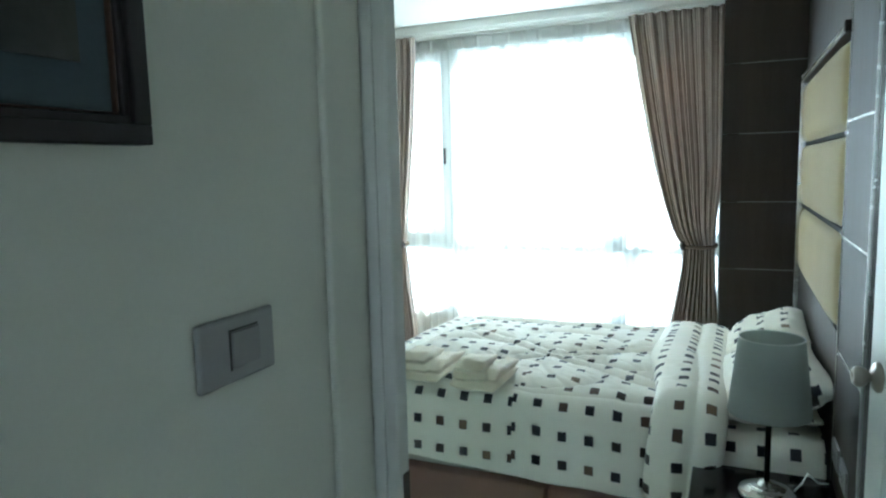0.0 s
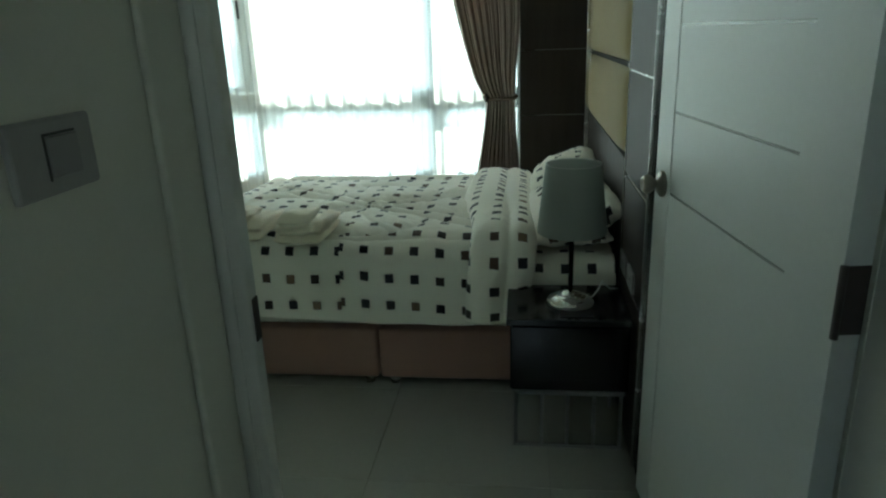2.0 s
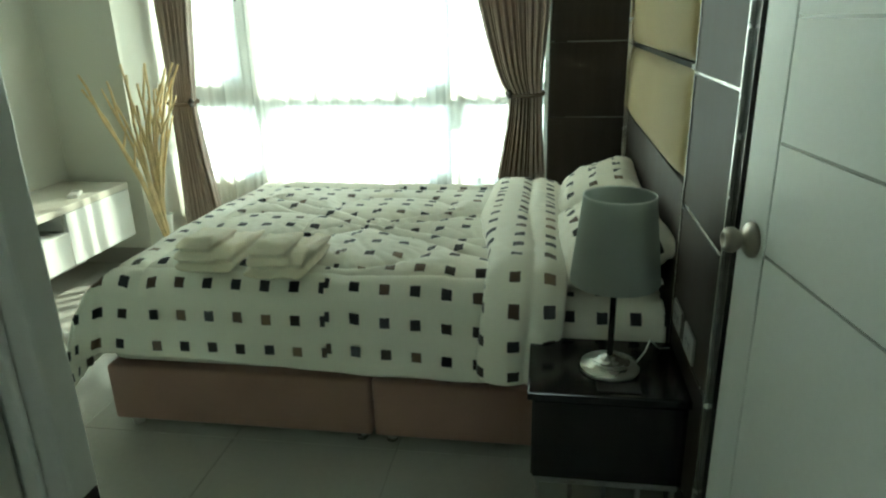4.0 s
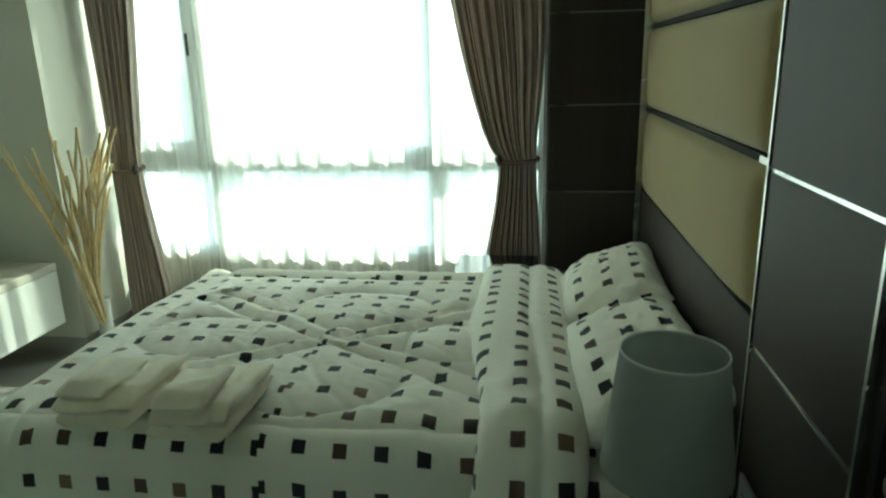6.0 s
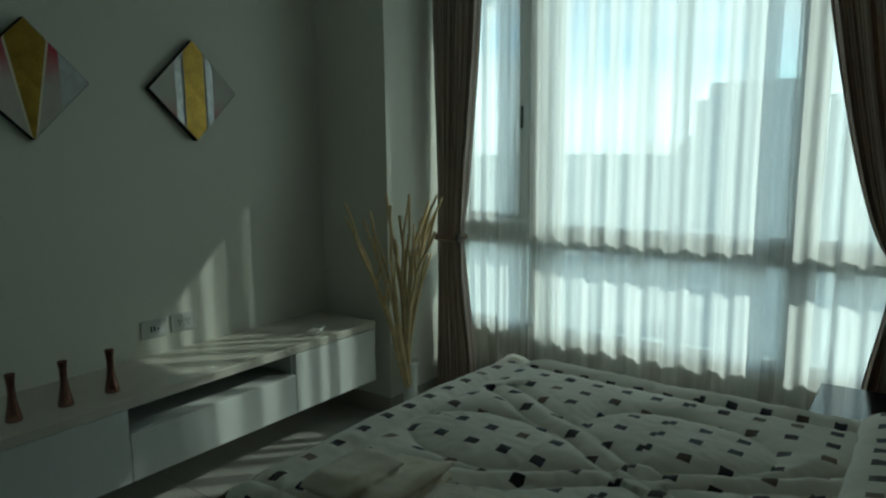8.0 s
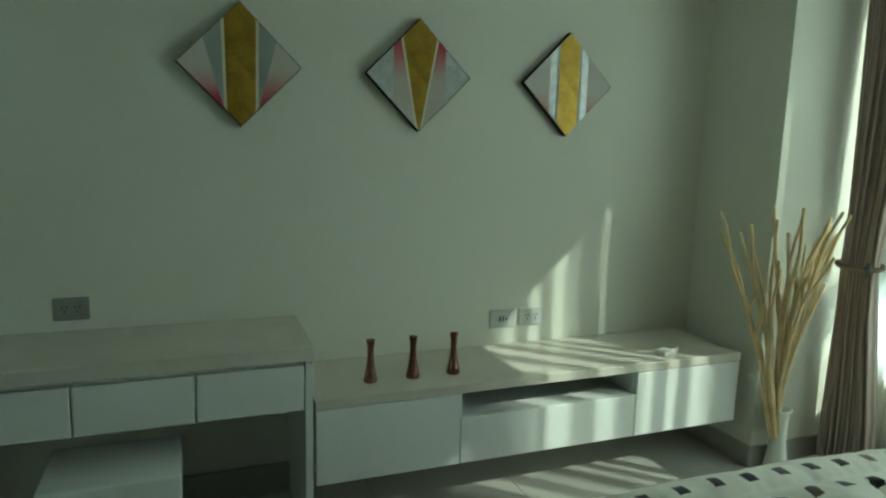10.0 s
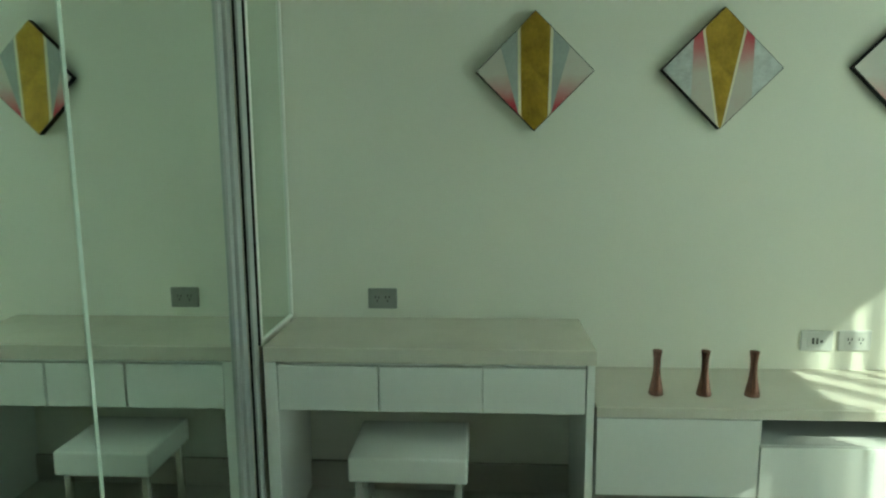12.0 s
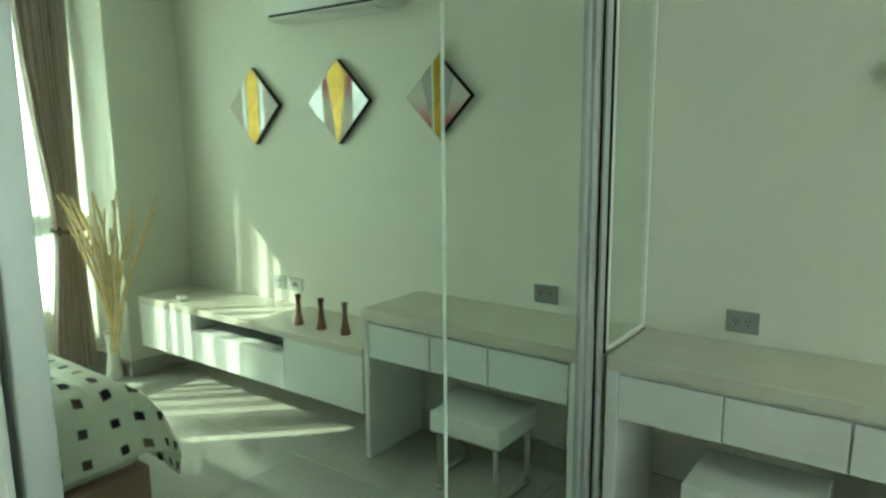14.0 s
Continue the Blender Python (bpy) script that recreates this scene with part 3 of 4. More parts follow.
part("corner_strip", boxed(XP - 0.024, XP + 0.018, 6.842, 6.852, 0.004, 1.925), M["strip"], hb, "upright silver corner strip")
part("top_moulding", boxed(XP - 0.022, XP + 0.018, YC, 6.84, 1.882, 1.922, bevel=0.006), M["dark"], hb)
part("top_strip", boxed(XP - 0.026, XP - 0.0225, YC + 0.01, 6.835, 1.889, 1.897), M["strip"], hb, "thin silver inlay")


def pad(y0, y1, z0, z1, x, depth):
    def f(u, v):
        e = (max(0, 1 - abs(2 * u - 1) ** 7) * max(0, 1 - abs(2 * v - 1) ** 5)) ** 0.42
        y, z = y0 + (y1 - y0) * u, z0 + (z1 - z0) * v
        return (x - depth * e * (1 + 0.05 * nz(y * 4, z * 4, 1)), y, z), (y, z)
    return grid(48, 20, f)


for z in (1.275, 1.585):
    part("joint", boxed(XP + 0.004, XP + 0.0195, YC + 0.004, 6.828, z - 0.008, z + 0.008), M["gap"], hb)
    part("joint_cap", boxed(XP - 0.002, XP + 0.0035, YC + 0.004, YC + 0.05, z - 0.007, z + 0.007), M["strip"], hb, "short silver cap")
for z0, z1 in ((0.962, 1.266), (1.284, 1.576), (1.594, 1.872)):
    p = sheet("cushion", pad(YC + 0.006, 6.826, z0, z1, XP + 0.016, 0.042), M["cushion"])
    p.parent = hb
    p.matrix_parent_inverse = Matrix.Translation(-hb.location)
    tagged(p, "padded beige fabric cushion")

dc = thing("dark_column", (2.45, 7.3, 0), "boxed column clad in dark wood laminate with silver strips", "column", kind=STR)
part("core", boxed(2.24, XE - 0.002, 6.925, YN - 0.002, 0, H - 0.002), M["dark"], dc)
zc = (0.004, 0.22, 0.58, 0.935, 1.293, 1.65, 2.01, H - 0.004)
for a, b in zip(zc, zc[1:]):
    part("panel", boxed(2.222, XP + 0.03, 6.9, 6.924, a + 0.003, b - 0.003, bevel=0.002, seg=1), M["dark"], dc)
    part("panel", boxed(2.216, 2.239, 6.926, YN - 0.003, a + 0.003, b - 0.003, bevel=0.002, seg=1), M["dark"], dc)
for z in zc[1:-1]:
    part("strip", boxed(2.30, XP + 0.02, 6.902, 6.912, z - 0.003, z + 0.003), M["shaded_strip"], dc, "thin silver inlay, coloured darker as in shade")


# ---- bed ----
BX0, BX1, BY0, BY1 = 0.665, 2.585, 5.432, 6.86
bed = thing("bed", (1.6, 6.1, 0), "double divan bed with brown fabric base, made up", "bed")
for a, b in ((BX0, 1.641), (1.649, BX1)):
    part("base", boxed(a, b, BY0, BY1, 0.042, 0.262, bevel=0.012, seg=3), M["base"], bed, "brown fabric divan base half", True)
part("mattress", boxed(BX0 + 0.01, BX1, BY0 + 0.012, BY1 - 0.08, 0.266, 0.56, bevel=0.05, seg=4), M["mattress"], bed, "", True)
for fx in (0.72, 1.59, 1.70, 2.5):
    for fy in (BY0 + 0.05, BY1 - 0.05):
        part("foot", lathe([(0.0, 0.0), (0.02, 0.0), (0.022, 0.02), (0.018, 0.043), (0, 0.043)], 12, (fx, fy, 0)), M["steel"], bed, "", True)


def over(d, r=0.085):
    """Cloth laid over an edge: d < 0 is the length past it. Gives the way out and the drop."""
    if d >= 0:
        return 0.0, 0.0
    a = min(-d / r, math.pi / 2)
    out, drop = r * math.sin(a), r * (1 - math.cos(a))
    if -d > r * math.pi / 2:
        drop += -d - r * math.pi / 2
    return out, drop


QX0, QX1, QY0, QY1, QZ = 0.86, 2.05, 5.475, 6.665, 0.632


def stitch_dist(x, y):
    """Distance to the nearest stitch line and the place along it: a cross of double lines, a rounded lobe between its arms, and the border seams."""
    dx, dy = x - 1.565, y - 5.965
    r = math.hypot(dx, dy)
    wob = 0.008 * math.sin(17 * r)
    w = 0.036 + 0.012 * min(1, r / 0.5)
    best = (9.0, 0.0)
    for s in (1, -1):
        a = abs(dx * 0.53 + s * dy * 0.85 + wob)
        if r < 0.72:
            best = min(best, (abs(a - w) if r > 0.06 else a + 0.01, dx * 0.85 - s * dy * 0.53 + 3 * s))
    for cx, cy, rx, ry in ((0, -0.27, 0.25, 0.195), (0, 0.29, 0.25, 0.19), (-0.44, 0, 0.23, 0.16), (0.36, 0, 0.16, 0.14)):
        ex, ey = (dx - cx) / rx, (dy - cy) / ry
        out = (dx * cx + dy * cy) - 0.6 * (cx * cx + cy * cy)
        if out > 0:
            best = min(best, (abs(math.hypot(ex, ey) - 1) * min(rx, ry), 0.25 * math.atan2(ey, ex) + 9 + cx * 7))
    return min(best, (abs(y - 5.455), x), (abs(x - 0.88), y), (abs(y - 6.62), x + 5))


def quilt_top(x, y):
    d, s = stitch_dist(x, y)
    puff = 0.028 * (1 - math.exp(-d / 0.034))
    k = math.exp(-d / 0.055) * (0.5 + 0.8 * abs(nz(s * 3.0, 4.4)))
    gather = 0.010 * k * (1 - math.exp(-d / 0.008)) * nz(s * 26, d * 5, 1)
    crease = -0.004 * max(0, 1 - abs(nz(x * 3.5, y * 5 + x * 2, 6)) * 9) * (1 - math.exp(-d / 0.05))
    sag = -0.022 * smooth01((y - 6.1) / 0.5)
    return sag + puff + gather + crease + 0.007 * nz(x * 4, y * 4, 4) + 0.004 * nz(x * 11, y * 11, 2) + 0.002 * nz(x * 34, y * 34, 9)


def quilt_sheet():
    A0, A1, B0, B1 = QX0 - 0.46, QX1, QY0 - 0.37, QY1 + 0.36

    def f(u, v):
        a = A0 + (A1 - A0) * u
        b0 = B0 + 0.035 * (1 - smooth01((a - 0.8) / 1.0))     # the hem hangs a little higher towards the foot
        b = b0 + (B1 - b0) * v
        ox, dx = over(a - QX0, 0.17)
        oy, dy = over(b - QY0)
        oy2, dy2 = over(QY1 - b)
        x = max(a, QX0) - ox
        y = min(max(b, QY0), QY1) - oy + oy2
        dyy = max(dy, dy2)
        side = max(dx, dyy)
        drop = max(dx, dyy) + 0.10 * min(dx, dyy)
        z = QZ - drop + quilt_top(a, b) * max(0.25, 1 - side * 3)
        hang = smooth01(side / 0.3)
        wave = 0.014 * nz(a * 6, 1.7, b * 6) * hang
        if dyy > 0:
            y += (wave - 0.03 * hang * 0.6) * (1 if dy > 0 else -1)
        if dx > 0:
            x += wave - 0.04 * hang
        if dx > 0.05 and dyy > 0.05:
            k = min(1, min(dx, dyy) / 0.3)
            x -= 0.06 * k
            y -= 0.05 * k * (1 if dy > 0 else -1)
            z -= 0.03 * k
        z = max(z, 0.3 - 0.07 * smooth01(min(dx, dyy) * 5))
        return (x, y, z), (a, b + 0.06 * max(0, a - 1.527) * smooth01((5.75 - b) / 0.3))
    return grid(260, 310, f)


quilt = sheet("quilt", quilt_sheet(), M["quilt"], 0.014)
tagged(quilt, "white quilt printed with dark and brown squares, spread over the bed", "quilt")


def fold_band():
    """The quilt's turned-back top edge: a thick roll across the bed that hangs over the near side."""
    X0, X1 = 1.965, 2.27
    B0, B1 = QY0 - 0.36, QY1 + 0.34

    def f(u, v):
        b = B0 + (B1 - B0) * v
        oy, dy = over(b - QY0 + 0.012, 0.10)
        oy2, dy2 = over(QY1 - b + 0.012, 0.10)
        e = max(0, 1 - abs(2 * u - 1) ** 3.2) ** 0.5
        mid = 0.017 * math.exp(-((u - 0.60) / 0.07) ** 2)
        pk = math.exp(-abs(u - 0.60) / 0.22) + math.exp(-u / 0.15)
        mid -= 0.006 * pk * nz(b * 24, u * 3, 2) + 0.003 * nz(b * 11, u * 5, 8)
        h = 0.058 * e - mid + 0.008 * nz(u * 3, b * 6, 3) + 0.004 * nz(u * 9, b * 20, 5)
        xl = X0 + 0.075 * smooth01((6.1 - b) / 0.6)
        x = xl + (X1 + 0.012 - xl) * u + 0.010 * nz(b * 3, 7) - 0.012 * smooth01(max(dy, dy2) / 0.3)
        side = min(1, max(dy, dy2) / 0.08)
        y = min(max(b, QY0 - 0.012), QY1 + 0.012) - oy + oy2
        y += (-h * side if dy > 0 else h * side) - (0.022 * smooth01(dy / 0.3)) * (1 if dy > 0 else 0)
        z = 0.652 - 0.034 * smooth01((b - 5.9) / 0.7) - max(dy, dy2) + h * (1 - side)
        return (x, y, max(z, 0.295)), (b - (0.055 * smooth01(side) if dy > 0 else 0), x - 0.028)
    return grid(44, 260, f)


p = sheet("turned_back_edge", fold_band(), M["quilt"], 0.010)
p.parent = quilt
tagged(p, "thick turned-back edge of the quilt")


def bed_sheet():
    """The printed sheet at the head of the bed, tucked down over the mattress."""
    Y0, Y1 = BY0 + 0.03, BY1 - 0.10

    def f(u, v):
        b = Y0 - 0.30 + (Y1 - Y0 + 0.60) * v
        a = 2.20 + 0.382 * u
        oy, dy = over(b - Y0, 0.05)
        oy2, dy2 = over(Y1 - b, 0.05)
        puff = 0.008 * nz(a * 8, b * 8, 3) + 0.004 * nz(a * 22, b * 22, 5)
        hang = 0.03 * math.sin(math.pi * min(1, max(dy, dy2) / 0.24))
        return (a, min(max(b, Y0), Y1) - oy + oy2 - (hang + puff if dy > 0 else 0) + (hang if dy2 > 0 else 0), 0.575 - max(dy, dy2) + puff), (a + 0.02, b)
    return grid(36, 170, f)


tagged(sheet("bed_sheet", bed_sheet(), M["quilt"], 0.004), "white printed sheet stretched over the mattress under the pillows", "bed sheet")


def pillow(at, tilt, w, h, t, seed, twist=0):
    """A stuffed pillow: w across the bed, h up, t thick."""
    bm = bmesh.new()
    lay = bm.loops.layers.uv.new("UVMap")
    n, k = 64, 44
    tops = {}
    for s in (1, -1):
        for j in range(k + 1):
            for i in range(n + 1):
                u, v = 2 * i / n - 1, 2 * j / k - 1
                if s < 0 and (i in (0, n) or j in (0, k)):
                    tops[s, i, j] = tops[1, i, j]
                    continue
                e = (max(0, 1 - abs(u) ** 2.1) * max(0, 1 - abs(v) ** 2.6)) ** 0.5
                px = u * w / 2 * (1 - 0.06 * (1 - v * v) * u * u)
                py = v * h / 2 * (1 - 0.07 * (1 - u * u) * v * v)
                pz = s * t / 2 * e * (1 + 0.14 * nz(u * 2 + seed, v * 2, s)) + 0.009 * nz(u * 5, v * 5, seed) + 0.007 * (abs(u) ** 3 + abs(v) ** 3) * nz(u * 10 + v * 3, v * 10 - u * 3, seed) - 0.007 * e * max(0, 1 - 8 * abs(nz(u * 2.2 + v, v * 3, seed + 4)))
                tops[s, i, j] = bm.verts.new((px, py, pz))
    for s in (1, -1):
        for j in range(k):
            for i in range(n):
                q = [(s, i, j), (s, i + 1, j), (s, i + 1, j + 1), (s, i, j + 1)]
                if s < 0:
                    q = q[::-1]
                fc = bm.faces.new([tops[c] for c in q])
                for lp, c in zip(fc.loops, q):
                    lp[lay].uv = (c[1] / n * w + (0.607 if seed > 2.5 else seed * 0.3), c[2] / k * h + s * 2)
    ob = sheet("pillow", bm, M["quilt"])
    ob.matrix_world = pose(*at, 0, 0, 0) @ pose(0, 0, 0, 0, 0, -90 + twist) @ pose(0, 0, 0, tilt, 0, 0)
    return ob


for at, tilt, seed, twist in (((2.432, 5.755, 0.695), 20, 1.0, 4), ((2.445, 6.405, 0.688), 22, 2.0, -4)):
    tagged(pillow(at, tilt, 0.635, 0.37, 0.215, seed, twist), "plump white pillow with printed squares, leaning on the headboard", "pillow", "pillows on the bed")
for at, seed in (((2.41, 5.79, 0.632), 3.0), ((2.41, 6.40, 0.615), 4.0)):
    tagged(pillow(at, 0, 0.634, 0.34, 0.125, seed), "flat white printed pillow lying under another pillow", "pillow", "pillows on the bed")


def towel(at, turn, seed):
    """A limp terry towel: a thick fold that fans out at the back, a stack of folds at the front and a loose roll beside it."""
    bm = bmesh.new()

    def pile(x0, x1, y0, y1, z0, z1, fan, fall, s):
        first = len(bm.verts)
        r = bmesh.ops.create_cube(bm, size=1.0)
        edges = list({e for v in r["verts"] for e in v.link_edges})
        bmesh.ops.subdivide_edges(bm, edges=edges, cuts=11, use_grid_fill=True)
        bm.verts.ensure_lookup_table()
        for v in bm.verts[first:]:
            u, w, h = v.co.x * 2, v.co.y * 2, v.co.z * 2
            k = (1 - abs(u) ** 6) ** 0.5 * (1 - abs(w) ** 8) ** 0.5
            back = (w + 1) / 2
            top = (z1 - z0) * (1 - fall * smooth01(back * 1.1 - 0.1))
            mid = (x0 + x1) / 2
            x = mid + (x1 - x0) / 2 * u * (1 - 0.10 * h * h)
            x -= fan * back * (1 - u) / 2
            y = y0 + (y1 - y0) * back + 0.012 * h * (1 - back)
            z = z0 + top * (0.5 + 0.5 * h * (0.35 + 0.65 * k))
            lift = 0.3 + 0.7 * (h + 1) / 2
            v.co = (x + 0.012 * nz(y * 8, s, z * 30), y + 0.012 * nz(x * 10, s + 2, z * 30),
                    z + lift * (0.012 * nz(x * 13 + s, y * 7, s) + 0.005 * nz(x * 34, y * 22, s + 3)))
    for k, row in enumerate(((-0.098, 0.098, -0.165, 0.165, 0.0, 0.052, 0.085, 0.35), (-0.092, 0.050, -0.172, 0.10, 0.042, 0.088, 0.04, 0.5),
                             (-0.080, 0.046, -0.166, 0.03, 0.078, 0.122, 0.01, 0.35), (0.034, 0.094, -0.150, 0.155, 0.036, 0.086, 0.0, 0.5),
                             (-0.02, 0.045, -0.06, 0.15, 0.030, 0.074, 0.05, 0.5))):
        pile(*row, k + seed)
    t = new("towel", mesh_of("towel", bm, M["towel"], True))
    t.matrix_world = pose(*at, 0, 0, turn)
    melt = t.modifiers.new("melt", "REMESH")
    melt.mode, melt.voxel_size, melt.use_smooth_shade = "VOXEL", 0.0055, True
    soft = t.modifiers.new("soft", "SMOOTH")
    soft.factor, soft.iterations = 0.5, 4
    return tagged(t, "folded cream terry towels stacked on the quilt", "towel", "towels on the bed")


towel((1.13, 5.535, 0.650), 2, 0)
towel((1.385, 5.50, 0.650), 2, 7)


# ---- nightstand and lamp ----
def nightstand(x0, x1, y0, y1, label):
    n = thing("nightstand", ((x0 + x1) / 2, (y0 + y1) / 2, 0), label, "nightstand", "nightstands")
    part("top", boxed(x0 - 0.012, x1, y0 - 0.012, y1, 0.475, 0.50, bevel=0.004), M["black"], n)
    part("body", boxed(x0, x1, y0 + 0.018, y1, 0.225, 0.474, bevel=0.003, seg=1), M["black"], n)
    part("drawer", boxed(x0 + 0.004, x1 - 0.004, y0, y0 + 0.017, 0.232, 0.468, bevel=0.003, seg=1), M["black"], n)
    part("rail", boxed(x0 + 0.01, x1 - 0.01, y0 + 0.01, y0 + 0.026, 0.208, 0.223, bevel=0.002, seg=1), M["rod"], n)
    part("rail", boxed(x0 + 0.01, x1 - 0.01, y1 - 0.026, y1 - 0.01, 0.208, 0.223, bevel=0.002, seg=1), M["rod"], n)
    for k in range(5):
        lx = x0 + 0.012 + (x1 - x0 - 0.04) * k / 4
        part("rod", boxed(lx, lx + 0.013, y0 + 0.012, y0 + 0.025, 0.012 if k in (0, 4) else 0.012, 0.208, bevel=0.002, seg=1), M["rod"], n)
    for lx in (x0 + 0.012, x1 - 0.028):
        part("leg", boxed(lx, lx + 0.014, y1 - 0.026, y1 - 0.012, 0.0, 0.208, bevel=0.002, seg=1), M["rod"], n)
    part("foot_rail", boxed(x0 + 0.01, x1 - 0.01, y0 + 0.01, y0 + 0.026, 0.0, 0.012, bevel=0.002, seg=1), M["rod"], n)
    return n


nightstand(2.195, 2.592, 5.035, 5.345, "glossy black bedside table on chrome rods beside the bed")
nightstand(1.80, 2.195, 7.0, 7.43, "glossy black bedside table between the bed and the window")


def table_lamp(x, y, z):
    t = thing("table_lamp", (x, y, z), "table lamp with grey drum shade and round steel base, unlit", "lamp")
    part("base", lathe([(0, 0), (0.078, 0), (0.081, 0.006), (0.078, 0.014), (0.055, 0.026), (0.025, 0.036), (0.014, 0.045), (0, 0.045)], 48, (x, y, z)), M["steel"], t, "brushed steel disc base", True)
    part("pole", tube([(x, y, z + 0.04), (x, y, z + 0.44)], 0.0085, 14), M["black"], t, "dark slender pole", True)
    sh = lathe([(0.115, 0.258), (0.1155, 0.264), (0.0905, 0.482), (0.090, 0.487), (0.0885, 0.487), (0.089, 0.482), (0.1135, 0.264), (0.113, 0.258), (0.115, 0.258)], 64, (x, y, z))
    part("shade", sh, M["shade"], t, "grey fabric drum shade", True)
    part("bulb", lathe([(0, 0.36), (0.02, 0.365), (0.028, 0.39), (0.022, 0.415), (0.012, 0.43), (0, 0.435)], 20, (x, y, z)), M["vase"], t, "", True)
    rim = [(x + 0.0893 * math.cos(a), y + 0.0893 * math.sin(a), z + 0.4875) for a in [2 * math.pi * k / 48 for k in range(49)]]
    part("rim", tube(rim, 0.0022, 6), M["plate"], t, "thin pale rim of the shade", True)
    cord = [(x + 0.07, y + 0.02, z + 0.006), (x + 0.10, y + 0.05, z + 0.03), (x + 0.115, y + 0.08, z + 0.05), (x + 0.13, y + 0.10, z + 0.03), (x + 0.15, y + 0.12, z + 0.006), (x + 0.18, y + 0.13, z + 0.004)]
    part("cord", tube(cord, 0.0028, 6), M["plate"], t, "pale power cord", True)


table_lamp(2.40, 5.172, 0.50)
tagged(new("note_card", mesh_of("note_card", boxed(2.36, 2.47, 5.045, 5.105, 0.5005, 0.504), M["frame"])), "small brown card lying on the bedside table", "card")


# ---- door ----
def door():
    frame_ = thing("door_frame", (2.25, 3.9, 0), "white painted door frame", "door frame", kind=STR)
    # jambs and head, with a stop bead
    part("jamb", boxed(XC, 1.80, 3.945, 3.982, 0, 2.08, bevel=0.004), M["trim"], frame_)
    part("architrave", boxed(XC + 0.0005, XC + 0.013, 3.836, 3.943, 0, 2.08, bevel=0.006, seg=3), M["wall"], frame_, "flat cream painted door surround")
    part("jamb", boxed(2.757, XE + 0.03, 3.853, 3.985, 0, 2.08, bevel=0.004), M["trim"], frame_)
    part("head", boxed(XC, XE + 0.03, 3.853, 3.975, 2.082, 2.13, bevel=0.004), M["trim"], frame_)
    part("bead", boxed(1.764, 1.780, 3.936, 3.944, 0, 2.08, bevel=0.003), M["trim"], frame_)
    part("casing", boxed(1.66, XC - 0.002, 3.967, 3.982, 0, 2.12, bevel=0.004), M["trim"], frame_)
    part("strike_plate", boxed(1.8005, 1.8025, 3.956, 3.976, 0.93, 1.005), M["hinge"], frame_)
    # leaf, standing open at about a right angle
    lw, lh = 0.87, 2.06
    d = thing("door_1", (2.75, 3.978, 0.008), "white panelled bedroom door with grooves, standing open", "door", kind=STR)
    d.rotation_euler = (0, 0, radians(97.2))

    def leaf(nm, bm, material, label="", smooth=False):
        o = new(nm, mesh_of(nm, bm, material, smooth))
        o.parent = d
        if label:
            tagged(o, label)
        return o
    leaf("leaf", boxed(0, lw, 0.005, 0.041, 0, lh), M["door"])
    vx, hx = 0.755, 0.16
    zg = [0.987 + 0.205 * k for k in range(5)]
    g = 0.003
    leaf("stile", boxed(vx + g, lw, 0.041, 0.046, 0, lh, bevel=0.0015, seg=1), M["door"])
    leaf("stile", boxed(0, hx, 0.041, 0.046, 0, lh), M["door"])
    zz = [0] + zg + [lh]
    for a, b in zip(zz, zz[1:]):
        leaf("panel", boxed(hx, vx - g, 0.041, 0.046, a + (g if a else 0), b - g), M["door"])
    leaf("groove_bed", boxed(hx + 0.002, vx + 0.002, 0.0405, 0.0418, 0.35, lh - 0.02), M["greyplate"])
    for s in (1, -1):
        base = 0.046 if s > 0 else 0.005
        k = lathe([(0, 0), (0.035, 0.0), (0.035, 0.006), (0.028, 0.012), (0.011, 0.016), (0.011, 0.021), (0.018, 0.026), (0.0245, 0.036), (0.024, 0.047), (0.018, 0.054), (0.011, 0.055), (0.009, 0.052), (0, 0.052)], 32)
        bmesh.ops.transform(k, matrix=pose(lw - 0.062, base, 1.0, -90 * s, 0, 0), verts=k.verts)
        leaf("door_handle", k, M["satin"], "round satin nickel door knob", True)
    leaf("latch", boxed(lw - 0.0005, lw + 0.0015, 0.012, 0.036, 0.93, 1.07), M["chrome"])
    for z in (0.22, 1.0, 1.84):
        leaf("hinge", boxed(-0.0025, -0.0003, 0.006, 0.044, z - 0.055, z + 0.055), M["hinge"], "dark steel hinge leaf")
        leaf("hinge_pin", tube([(-0.008, 0.050, z - 0.058), (-0.008, 0.050, z + 0.058)], 0.006, 10), M["hinge"], "", True)


door()


